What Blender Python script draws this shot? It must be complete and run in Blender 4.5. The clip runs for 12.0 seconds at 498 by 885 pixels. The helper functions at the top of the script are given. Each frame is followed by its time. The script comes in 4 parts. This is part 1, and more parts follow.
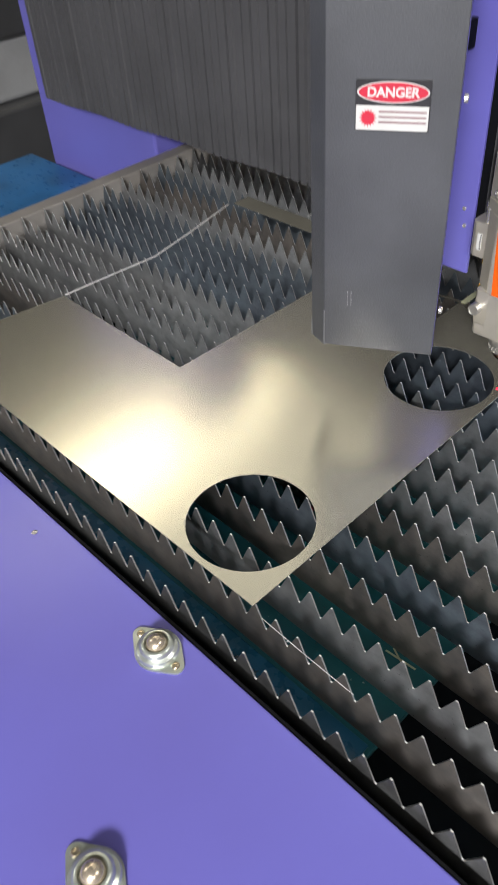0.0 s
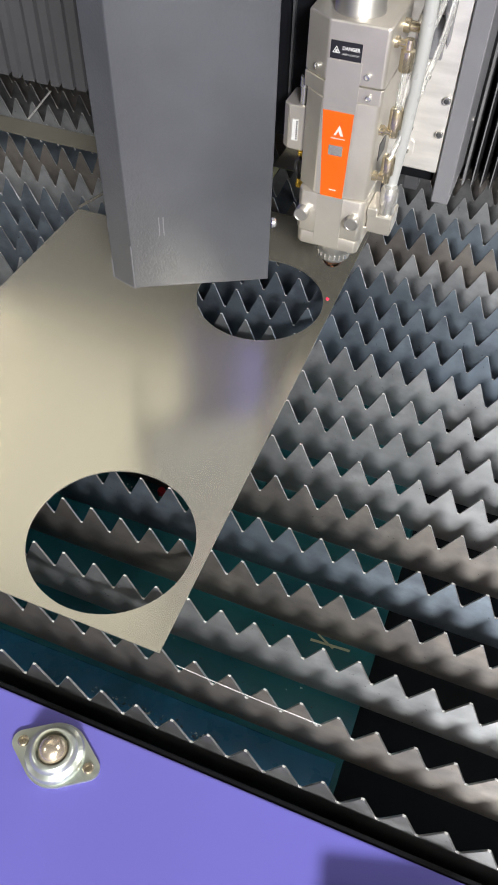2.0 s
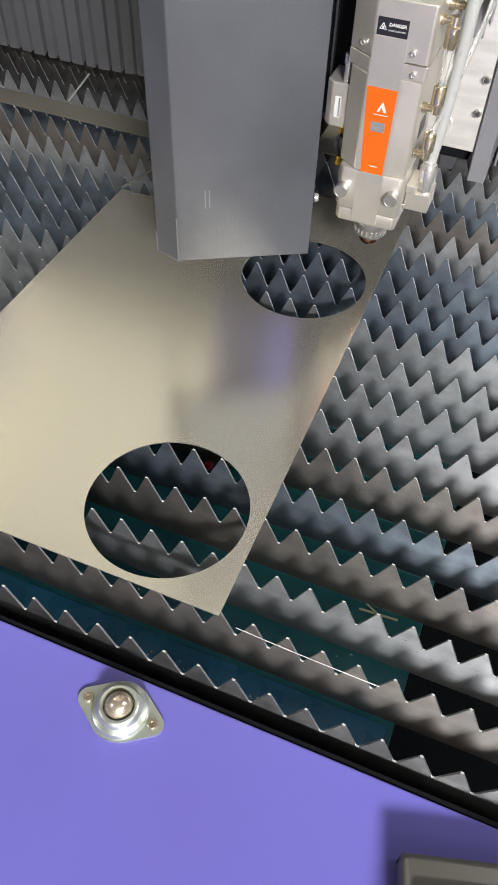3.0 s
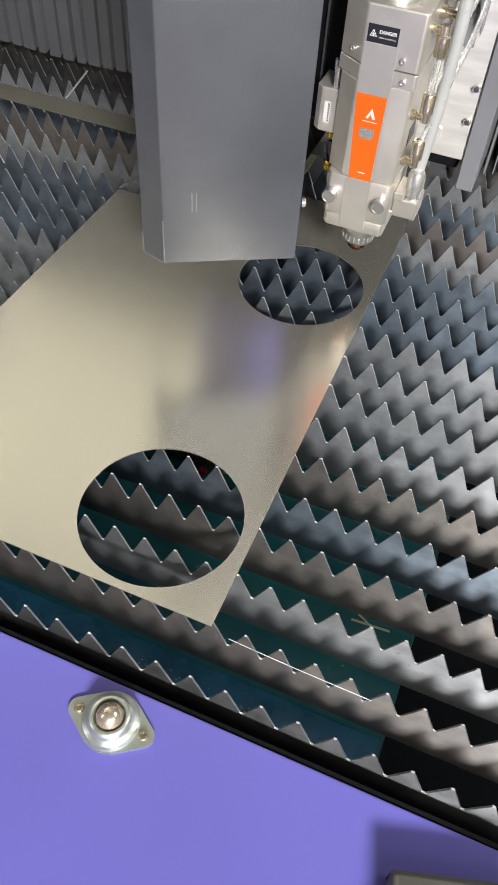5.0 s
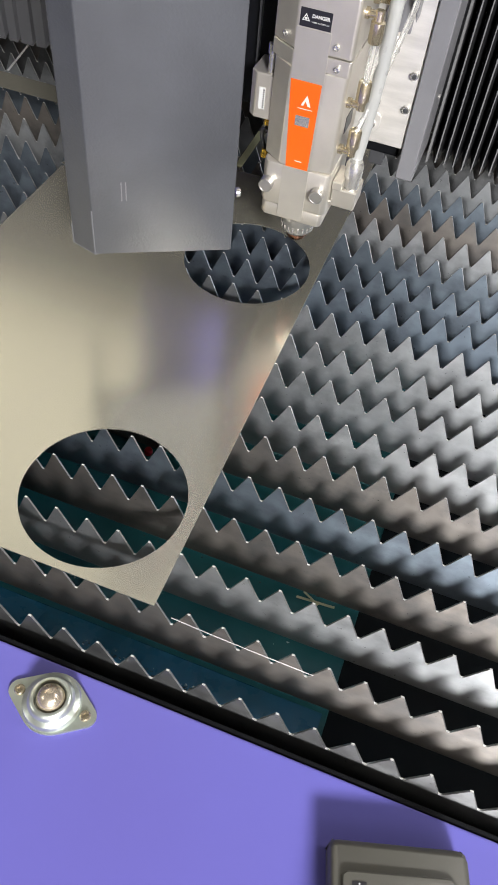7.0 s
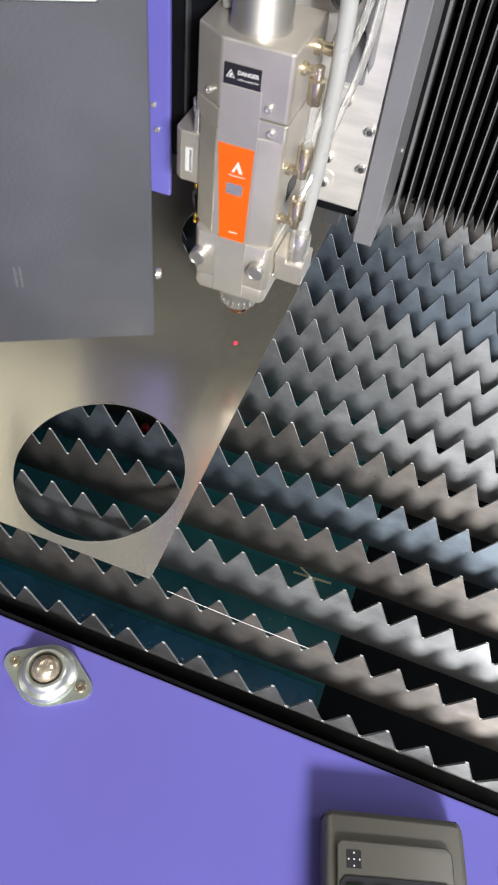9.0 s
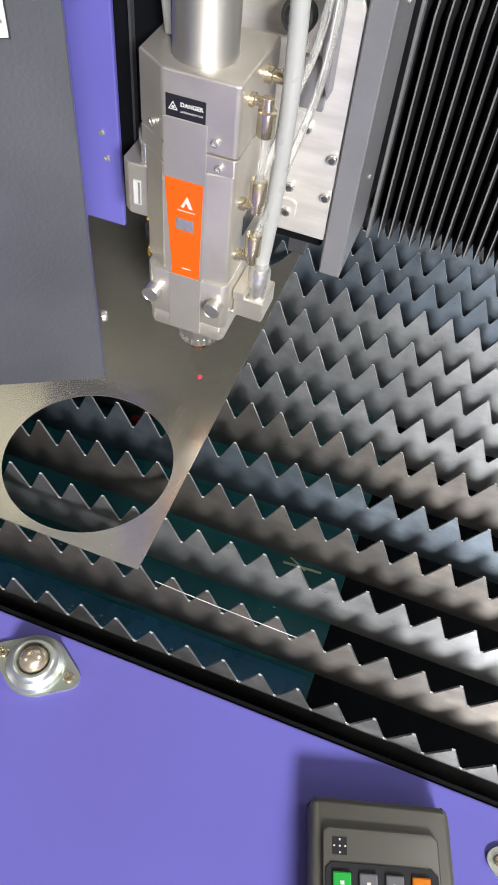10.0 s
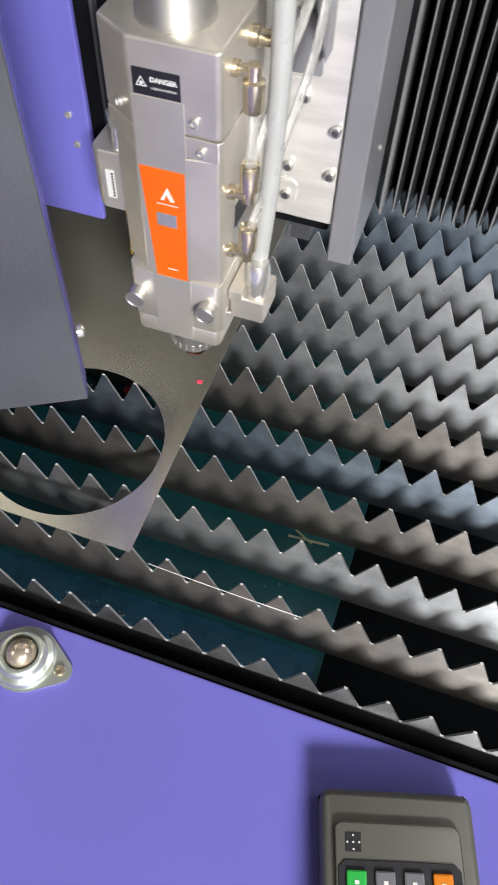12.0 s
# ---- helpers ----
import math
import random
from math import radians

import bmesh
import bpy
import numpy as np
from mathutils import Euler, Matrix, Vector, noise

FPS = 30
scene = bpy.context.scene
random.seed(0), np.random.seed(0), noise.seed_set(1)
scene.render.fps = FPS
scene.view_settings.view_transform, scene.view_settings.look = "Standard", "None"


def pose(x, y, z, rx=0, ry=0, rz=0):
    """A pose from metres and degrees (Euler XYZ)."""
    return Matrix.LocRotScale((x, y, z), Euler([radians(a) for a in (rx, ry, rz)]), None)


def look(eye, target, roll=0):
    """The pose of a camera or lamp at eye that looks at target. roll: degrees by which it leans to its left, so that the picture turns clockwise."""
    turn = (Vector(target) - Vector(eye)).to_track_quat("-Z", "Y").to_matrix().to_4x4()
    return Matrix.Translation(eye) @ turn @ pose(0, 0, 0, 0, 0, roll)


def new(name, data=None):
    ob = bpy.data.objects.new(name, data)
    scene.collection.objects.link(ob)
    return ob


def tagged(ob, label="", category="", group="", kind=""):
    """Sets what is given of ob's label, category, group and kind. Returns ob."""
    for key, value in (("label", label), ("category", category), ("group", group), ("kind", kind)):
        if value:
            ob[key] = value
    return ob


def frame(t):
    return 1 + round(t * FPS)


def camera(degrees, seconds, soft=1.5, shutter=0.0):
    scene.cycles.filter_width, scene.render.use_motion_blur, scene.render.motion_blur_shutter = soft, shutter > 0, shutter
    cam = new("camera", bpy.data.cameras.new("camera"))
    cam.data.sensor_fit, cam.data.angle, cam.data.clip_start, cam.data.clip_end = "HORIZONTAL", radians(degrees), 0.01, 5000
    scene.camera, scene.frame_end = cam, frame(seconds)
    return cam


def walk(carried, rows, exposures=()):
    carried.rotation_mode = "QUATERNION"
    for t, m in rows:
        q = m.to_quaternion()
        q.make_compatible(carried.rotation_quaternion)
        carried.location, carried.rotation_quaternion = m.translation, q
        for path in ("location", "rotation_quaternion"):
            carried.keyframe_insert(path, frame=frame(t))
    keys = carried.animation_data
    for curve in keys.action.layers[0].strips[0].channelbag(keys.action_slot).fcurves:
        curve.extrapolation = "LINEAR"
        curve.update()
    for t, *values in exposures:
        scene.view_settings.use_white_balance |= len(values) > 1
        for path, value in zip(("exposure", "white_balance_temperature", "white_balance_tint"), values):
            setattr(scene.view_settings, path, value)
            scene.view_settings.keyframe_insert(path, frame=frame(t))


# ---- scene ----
cam = camera(36.4, 12.0, soft=1.3, shutter=0.5)
PATH = [
    (0, (0.361, -0.305, 0.641), (-0.764, 0.687, -0.681), -4.7),
    (0.5, (0.253, -0.23, 0.609), (-0.712, 0.754, -0.841), -5.5),
    (1, (0.138, -0.23, 0.568), (-0.472, 0.964, -0.915), -1.2),
    (1.5, (0.127, -0.25, 0.595), (-0.319, 0.999, -0.902), 1.7),
    (2, (0.151, -0.222, 0.571), (-0.292, 0.993, -0.954), 1.9),
    (2.5, (0.134, -0.264, 0.568), (-0.314, 0.938, -0.966), 1.9),
    (4.5, (0.108, -0.253, 0.565), (-0.327, 0.95, -0.972), 3.9),
    (5, (0.109, -0.254, 0.572), (-0.311, 0.95, -0.969), 4.3),
    (5.5, (0.115, -0.256, 0.574), (-0.292, 0.952, -0.966), 4.7),
    (6, (0.117, -0.248, 0.569), (-0.257, 0.962, -0.978), 5.7),
    (6.5, (0.125, -0.245, 0.572), (-0.218, 0.97, -0.979), 6.5),
    (7, (0.125, -0.249, 0.569), (-0.186, 0.959, -0.994), 7.5),
    (9, (0.131, -0.255, 0.559), (-0.17, 0.931, -1.023), 7.8),
    (9.5, (0.137, -0.256, 0.556), (-0.163, 0.925, -1.029), 7.7),
    (10, (0.144, -0.253, 0.558), (-0.158, 0.919, -1.034), 7.2),
    (10.5, (0.145, -0.254, 0.558), (-0.169, 0.913, -1.036), 6.1),
    (11, (0.146, -0.239, 0.541), (-0.178, 0.914, -1.061), 5.1),
    (11.5, (0.155, -0.23, 0.535), (-0.178, 0.893, -1.086), 3.6),
    (12, (0.156, -0.218, 0.523), (-0.171, 0.868, -1.124), 2.6),
]
walk(cam, [(t, look(eye, target, roll)) for t, eye, target, roll in PATH], exposures=[(0.0, -0.25), (0.5, -0.35), (1.0, -0.05), (2.0, 0.0), (7.2, 0.0), (9.0, -0.08), (12.0, -0.08)])

# ---- light: an exhibition hall with ceiling lamps out of view, one added as fill ----
world = bpy.data.worlds.new("hall")
scene.world = world
world.use_nodes = True
world.node_tree.nodes["Background"].inputs[0].default_value = (0.9, 0.92, 1.0, 1)
world.node_tree.nodes["Background"].inputs[1].default_value = 0.25
FLOOR_Z, CEIL_Z = -0.85, 3.0


def strip_lamp(x, y, lx, ly, watts, colour=(1.0, 0.96, 0.9)):
    data = bpy.data.lights.new("ceiling_lamp_light", "AREA")
    data.shape, data.size, data.size_y = "RECTANGLE", lx, ly
    data.energy, data.color = watts, colour
    ob = new("ceiling_lamp_light", data)
    ob.matrix_world = pose(x, y, CEIL_Z - 0.09)
    return ob


LAMPS = [  # x, y, size x, size y, watts, colour
    (-3.1, 1.7, 0.5, 2.6, 30, (1.0, 0.90, 0.66)),
    (-1.9, 3.5, 4.0, 5.0, 34, (1.0, 0.94, 0.72)),
    (3.3, -1.6, 1.2, 1.2, 70, (1.0, 0.97, 0.92)),
    (2.8, -4.2, 1.5, 1.3, 1800, (1.0, 0.99, 0.985)),
    # added fill, no known source: lifts the bellows, cover and left leg
    (-3.8, -2.2, 1.2, 1.2, 60, (1.0, 0.97, 0.92)),
    (2.6, 1.6, 1.4, 1.4, 75, (1.0, 0.97, 0.94)),
]
for row in LAMPS:
    strip_lamp(*row)


# ---- materials ----
def material(name, base, rough=0.5, metal=0.0, vary=0.12, scale=6.0, grain=60.0, bump=0.05, rough_vary=0.1,
             tint=None, coat=0.0, emit=None, stretch=(1, 1, 1), aniso=0.0, random_tint=0.0, bump_dist=0.001, spec=0.5, blotch=None):
    m = bpy.data.materials.new(name)
    m.use_nodes = True
    nt = m.node_tree
    n, l = nt.nodes, nt.links
    b = n["Principled BSDF"]
    b.inputs["Metallic"].default_value = metal
    b.inputs["Coat Weight"].default_value = coat
    b.inputs["Anisotropic"].default_value = aniso
    b.inputs["Specular IOR Level"].default_value = spec
    tc = n.new("ShaderNodeTexCoord")
    mp = n.new("ShaderNodeMapping")
    mp.inputs["Scale"].default_value = stretch
    l.new(tc.outputs["Object"], mp.inputs["Vector"])
    big = n.new("ShaderNodeTexNoise")
    big.inputs["Scale"].default_value, big.inputs["Detail"].default_value = scale, 5
    fine = n.new("ShaderNodeTexNoise")
    fine.inputs["Scale"].default_value, fine.inputs["Detail"].default_value = grain, 4
    l.new(mp.outputs[0], big.inputs["Vector"])
    l.new(mp.outputs[0], fine.inputs["Vector"])
    mix = n.new("ShaderNodeMix")
    mix.data_type = "RGBA"
    other = tint or tuple(c * (1 - 2.2 * vary) for c in base)
    mix.inputs[6].default_value, mix.inputs[7].default_value = (*base, 1), (*other, 1)
    ramp = n.new("ShaderNodeMapRange")
    ramp.inputs[1].default_value, ramp.inputs[2].default_value = 0.38, 0.68
    l.new(big.outputs["Fac"], ramp.inputs[0])
    l.new(ramp.outputs[0], mix.inputs[0])
    mix2 = n.new("ShaderNodeMix")
    mix2.data_type, mix2.blend_type = "RGBA", "MULTIPLY"
    mix2.inputs[0].default_value = vary
    l.new(mix.outputs[2], mix2.inputs[6])
    l.new(fine.outputs["Fac"], mix2.inputs[7])
    colour = mix2.outputs[2]
    if blotch:  # worn patches, streaks along the strip and dark specks
        patch = n.new("ShaderNodeTexNoise")
        patch.inputs["Scale"].default_value, patch.inputs["Detail"].default_value, patch.inputs["Roughness"].default_value = 26, 7, 0.62
        l.new(tc.outputs["Object"], patch.inputs["Vector"])
        pr = n.new("ShaderNodeMapRange")
        pr.inputs[1].default_value, pr.inputs[2].default_value = 0.46, 0.66
        l.new(patch.outputs["Fac"], pr.inputs[0])
        pm = n.new("ShaderNodeMix")
        pm.data_type = "RGBA"
        l.new(pr.outputs[0], pm.inputs[0])
        l.new(colour, pm.inputs[6])
        pm.inputs[7].default_value = (*blotch, 1)
        streak = n.new("ShaderNodeTexNoise")
        streak.inputs["Scale"].default_value, streak.inputs["Detail"].default_value = 14, 6
        smap = n.new("ShaderNodeMapping")
        smap.inputs["Scale"].default_value = (0.8, 3.0, 2.5)
        l.new(tc.outputs["Object"], smap.inputs["Vector"])
        l.new(smap.outputs[0], streak.inputs["Vector"])
        sr = n.new("ShaderNodeMapRange")
        sr.inputs[1].default_value, sr.inputs[2].default_value = 0.35, 0.65
        sr.inputs[3].default_value, sr.inputs[4].default_value = 0.90, 1.07
        l.new(streak.outputs["Fac"], sr.inputs[0])
        speck = n.new("ShaderNodeTexNoise")
        speck.inputs["Scale"].default_value, speck.inputs["Detail"].default_value = 260, 2
        l.new(tc.outputs["Object"], speck.inputs["Vector"])
        kr = n.new("ShaderNodeMapRange")
        kr.inputs[1].default_value, kr.inputs[2].default_value = 0.71, 0.78
        kr.inputs[3].default_value, kr.inputs[4].default_value = 1.0, 0.45
        l.new(speck.outputs["Fac"], kr.inputs[0])
        mul = n.new("ShaderNodeMath")
        mul.operation = "MULTIPLY"
        l.new(sr.outputs[0], mul.inputs[0])
        l.new(kr.outputs[0], mul.inputs[1])
        wear = n.new("ShaderNodeMix")
        wear.data_type, wear.blend_type = "RGBA", "MULTIPLY"
        wear.inputs[0].default_value = 1.0
        l.new(pm.outputs[2], wear.inputs[6])
        l.new(mul.outputs[0], wear.inputs[7])
        colour = wear.outputs[2]
    if random_tint:
        info = n.new("ShaderNodeObjectInfo")
        hsv = n.new("ShaderNodeHueSaturation")
        mr = n.new("ShaderNodeMapRange")
        mr.inputs[3].default_value, mr.inputs[4].default_value = 1 - random_tint, 1 + random_tint
        l.new(info.outputs["Random"], mr.inputs[0])
        l.new(mr.outputs[0], hsv.inputs["Value"])
        l.new(colour, hsv.inputs["Color"])
        colour = hsv.outputs[0]
    l.new(colour, b.inputs["Base Color"])
    rr = n.new("ShaderNodeMapRange")
    rr.inputs[3].default_value, rr.inputs[4].default_value = max(0.02, rough - rough_vary), min(1, rough + rough_vary)
    l.new(fine.outputs["Fac"], rr.inputs[0])
    l.new(rr.outputs[0], b.inputs["Roughness"])
    if bump:
        bp = n.new("ShaderNodeBump")
        bp.inputs["Strength"].default_value, bp.inputs["Distance"].default_value = bump, bump_dist
        l.new(fine.outputs["Fac"], bp.inputs["Height"])
        l.new(bp.outputs[0], b.inputs["Normal"])
    if emit:
        b.inputs["Emission Color"].default_value = (*emit[:3], 1)
        b.inputs["Emission Strength"].default_value = emit[3]
    return m


def glass_like(name, colour, rough=0.1, trans=0.9):
    m = bpy.data.materials.new(name)
    m.use_nodes = True
    b = m.node_tree.nodes["Principled BSDF"]
    b.inputs["Base Color"].default_value = (*colour, 1)
    b.inputs["Roughness"].default_value = rough
    b.inputs["Transmission Weight"].default_value = trans
    b.inputs["IOR"].default_value = 1.4
    return m


PURPLE = material("purple_powder_coat", (0.108, 0.103, 0.373), 0.27, 0, 0.0, 2.0, 60, 0.0, 0.0, tint=(0.0987, 0.0883, 0.313), bump_dist=0.0003)
SHEET = material("brushed_steel_sheet", (0.66, 0.635, 0.53), 0.24, 0.89, 0.03, 3, 700, 0.0, 0.012, stretch=(1, 0.06, 1), tint=(0.63, 0.60, 0.52), aniso=0.62)
grain_way = SHEET.node_tree.nodes.new("ShaderNodeCombineXYZ")  # the brushed grain runs across, so gloss is drawn out along y
grain_way.inputs[1].default_value = 1.0
SHEET.node_tree.links.new(grain_way.outputs[0], SHEET.node_tree.nodes["Principled BSDF"].inputs["Tangent"])
SLAT = material("mill_scale_steel", (0.621, 0.639, 0.658), 0.50, 0.97, 0.2, 7, 90, 0.05, 0.07, tint=(0.497, 0.515, 0.533), random_tint=0.12, blotch=(0.385, 0.398, 0.416), aniso=0.86, spec=0.2)
SLAT_BLUE = material("blued_steel", (0.365, 0.435, 0.508), 0.49, 0.97, 0.2, 7, 90, 0.05, 0.07, tint=(0.29, 0.351, 0.425), random_tint=0.10, blotch=(0.225, 0.26, 0.311), aniso=0.86, spec=0.2)
SLAT_BROWN = material("brown_scale_steel", (0.42, 0.385, 0.354), 0.50, 0.97, 0.2, 7, 90, 0.05, 0.07, tint=(0.339, 0.312, 0.297), random_tint=0.10, blotch=(0.256, 0.246, 0.241), aniso=0.86, spec=0.2)
SLAT_DARK = material("darker_grey_steel", (0.33, 0.336, 0.341), 0.48, 0.97, 0.25, 9, 90, 0.06, 0.08, tint=(0.242, 0.248, 0.253), random_tint=0.08, blotch=(0.176, 0.176, 0.182), aniso=0.86, spec=0.2)
for rolled in (SLAT, SLAT_BLUE, SLAT_BROWN, SLAT_DARK):  # rolled lengthwise, so gloss is drawn out along z
    way = rolled.node_tree.nodes.new("ShaderNodeCombineXYZ")
    way.inputs[2].default_value = 1.0
    rolled.node_tree.links.new(way.outputs[0], rolled.node_tree.nodes["Principled BSDF"].inputs["Tangent"])
BARE = material("cut_steel_edge", (0.80, 0.80, 0.79), 0.30, 0.6, 0.1, 40, 300, 0.05)
EDGE = material("dull_cut_edge", (0.72, 0.72, 0.73), 0.38, 0.92, 0.2, 30, 300, 0.05, 0.10)
BLACK = material("black_paint", (0.0025, 0.003, 0.0045), 0.6, 0, 0.2, 8, 200, 0.05, spec=0.15)
# near-black base and low specular hold the pit's shade in the colour
CHUTE = material("shaded_chute_steel", (0.003, 0.006, 0.009), 0.6, 0, 0.3, 8, 90, 0.05, tint=(0.004, 0.005, 0.006), spec=0.1)
TEAL = material("teal_tray_paint", (0.016, 0.135, 0.15), 0.35, 0, 0.3, 5, 70, 0.1, 0.15, tint=(0.010, 0.085, 0.115))
BLUE_FILM = material("dark_blue_film", (0.016, 0.13, 0.27), 0.28, 0, 0.3, 9, 60, 0.25, 0.1, tint=(0.012, 0.09, 0.16))
BLUE = material("blue_board", (0.015, 0.11, 0.275), 0.3, 0, 0.2, 9, 60, 0.2, 0.1)
RAIL = material("grey_bed_frame_paint", (0.2, 0.185, 0.17), 0.5, 0.1, 0.15, 6, 90, 0.06)
OLIVE = material("dull_olive_steel", (0.20, 0.19, 0.155), 0.45, 0.4, 0.1, 8, 120, 0.03)
COVER = material("dark_grey_textured_paint", (0.055, 0.058, 0.066), 0.44, 0.0, 0.14, 9, 420, 0.45, 0.08, bump_dist=0.0006)
GREYBAR = material("grey_painted_bar", (0.17, 0.17, 0.182), 0.36, 0.1, 0.08, 8, 300, 0.05)
ALU = material("bead_blasted_aluminium", (0.65, 0.612, 0.545), 0.40, 0.78, 0.07, 20, 900, 0.08, 0.06, bump_dist=0.0002)
ALU_PLATE = material("milled_aluminium", (0.74, 0.715, 0.68), 0.32, 0.5, 0.10, 14, 300, 0.04, 0.08, stretch=(1, 1, 6))
ALU_STRIP = material("satin_aluminium", (0.60, 0.57, 0.515), 0.41, 0.78, 0.05, 20, 900, 0.05, 0.05, bump_dist=0.0002)
TUBE = material("polished_aluminium", (0.53, 0.515, 0.491), 0.36, 0.88, 0.04, 8, 300, 0.02, 0.05, stretch=(6, 6, 1))
CHROME = material("chrome", (0.619, 0.605, 0.576), 0.26, 0.8, 0.03, 20, 200, 0.0, 0.01)
ZINC = material("zinc_plated_steel", (0.63, 0.67, 0.605), 0.32, 0.88, 0.15, 40, 200, 0.04, 0.08, tint=(0.60, 0.65, 0.59))
BALLM = material("steel_ball", (0.585, 0.501, 0.391), 0.26, 0.8, 0.05, 30, 200, 0.0, 0.04)
BRASS = material("nickel_brass", (0.66, 0.57, 0.41), 0.22, 0.9, 0.05, 30, 200, 0.0, 0.02)
GOLD = material("gold_connector", (0.85, 0.55, 0.08), 0.25, 0.9, 0.1, 30, 200, 0.02)
COPPER = material("copper_nozzle", (0.80, 0.38, 0.24), 0.2, 1.0, 0.1, 30, 200, 0.02)
ORANGE = material("orange_label", (0.6, 0.084, 0), 0.38, 0, 0.03, 30, 300, 0.0)
LBLACK = material("black_label", (0.012, 0.012, 0.015), 0.35, 0, 0.05, 30, 300, 0.0)
WHITE = material("white_print", (0.492, 0.492, 0.48), 0.45, 0, 0.03, 30, 300, 0.0)
RED = material("red_print", (0.432, 0.012, 0.036), 0.4, 0, 0.04, 30, 300, 0.0)
BARINK = material("grey_print", (0.216, 0.132, 0.144), 0.5, 0, 0.04, 30, 300, 0.0)
RUBBER = material("black_rubber", (0.02, 0.02, 0.022), 0.55, 0, 0.1, 20, 200, 0.05)
BELLOWS_GREY = material("grey_bellows_cloth", (0.055, 0.055, 0.060), 0.55, 0, 0.12, 6, 400, 0.1)
BELLOWS = material("black_bellows_cloth", (0.014, 0.014, 0.016), 0.5, 0, 0.12, 6, 400, 0.1)
BELLOWS_EDGE = material("pale_bellows_crease", (0.17, 0.17, 0.175), 0.4, 0, 0.12, 6, 400, 0.05)
HOSE = material("white_hose", (0.32, 0.324, 0.316), 0.3, 0, 0.04, 20, 100, 0.02)
CLEAR = glass_like("clear_hose", (0.95, 0.95, 0.92), 0.08, 0.85)
CTRL = material("olive_grey_plastic", (0.0875, 0.085, 0.074), 0.40, 0, 0.06, 10, 900, 0.12, bump_dist=0.0003)
CTRL_DARK = material("dark_key_panel", (0.015, 0.015, 0.018), 0.4, 0, 0.05, 10, 300, 0.03)
KEY_GREEN = material("green_key", (0.015, 0.275, 0.04), 0.4, 0, 0.04, 20, 200, 0.0)
KEY_ORANGE = material("orange_key", (0.475, 0.14, 0.005), 0.4, 0, 0.04, 20, 200, 0.0)
STRAW = material("straw_tinted_steel", (0.62, 0.63, 0.43), 0.4, 0.2, 0.08, 20, 200, 0.02)
KEY_GREY = material("grey_key", (0.11, 0.11, 0.12), 0.4, 0, 0.04, 20, 200, 0.0)
DOT = material("laser_spot", (0.9, 0.02, 0.05), 0.5, 0, 0.0, 5, 5, 0.0, emit=(1.0, 0.02, 0.06, 1.6))
FLOORM = material("hall_floor", (0.1, 0.0925, 0.0825), 0.4, 0, 0.2, 1.5, 30, 0.05)
WALLM = material("hall_wall", (0.18, 0.17, 0.15), 0.7, 0, 0.08, 1.0, 30, 0.05)
CEILM = material("hall_ceiling", (0.21, 0.205, 0.19), 0.8, 0, 0.08, 1.0, 30, 0.05)
LAMPM = material("lamp_diffuser", (0.9, 0.9, 0.88), 0.5, 0, 0.0, 5, 5, 0.0, emit=(1.0, 0.96, 0.9, 0.25))
MACHINE = material("grey_machine_paint", (0.275, 0.28, 0.29), 0.45, 0, 0.1, 4, 60, 0.03)
MACHINE_DARK = material("dark_machine_panel", (0.045, 0.046, 0.05), 0.4, 0, 0.1, 4, 60, 0.03)


# ---- building helpers ----
def link_mesh(name, bm, mat, smooth=False, angle=35):
    me = bpy.data.meshes.new(name)
    bm.normal_update()
    bm.to_mesh(me)
    bm.free()
    for m in (mat if isinstance(mat, (list, tuple)) else [mat]):
        me.materials.append(m)
    if smooth:
        me.polygons.foreach_set("use_smooth", [True] * len(me.polygons))
        me.set_sharp_from_angle(angle=radians(angle))
    return new(name, me)


def part(name, bm, mat, parent, label="", smooth=False):
    ob = link_mesh(name, bm, mat, smooth)
    ob.parent = parent
    if label:
        ob["label"] = label
    return ob


def thing(name, label, category, group="", kind=""):
    ob = new(name)
    ob.empty_display_size = 0.02
    return tagged(ob, label, category, group, kind)


def box(x0, x1, y0, y1, z0, z1, bevel=0.0, seg=2, bm=None):
    own = bmesh.new()
    vs = bmesh.ops.create_cube(own, size=1.0)["verts"]
    for v in vs:
        v.co = Vector(((x0 + x1) / 2 + v.co.x * (x1 - x0), (y0 + y1) / 2 + v.co.y * (y1 - y0), (z0 + z1) / 2 + v.co.z * (z1 - z0)))
    if bevel:
        bmesh.ops.bevel(own, geom=own.edges[:], offset=bevel, segments=seg, affect="EDGES", profile=0.5)
    return join(own, bm)


def join(own, bm):
    if bm is None:
        return own
    me = bpy.data.meshes.new("tmp")
    own.to_mesh(me)
    own.free()
    bm.from_mesh(me)
    bpy.data.meshes.remove(me)
    return bm


def prism(points, z0, z1, bevel=0.0, seg=2, bm=None, axis="z"):
    """A flat outline of (a, b) points carried from z0 to z1 along axis."""
    own = bmesh.new()
    def put3(a, b, c):
        return {"z": (a, b, c), "y": (a, c, b), "x": (c, a, b)}[axis]
    lo = [own.verts.new(put3(a, b, z0)) for a, b in points]
    hi = [own.verts.new(put3(a, b, z1)) for a, b in points]
    own.faces.new(lo)
    own.faces.new(hi[::-1])
    for i in range(len(points)):
        j = (i + 1) % len(points)
        own.faces.new((lo[i], hi[i], hi[j], lo[j]))
    bmesh.ops.recalc_face_normals(own, faces=own.faces[:])
    if bevel:
        bmesh.ops.bevel(own, geom=own.edges[:], offset=bevel, segments=seg, affect="EDGES", profile=0.5)
    return join(own, bm)


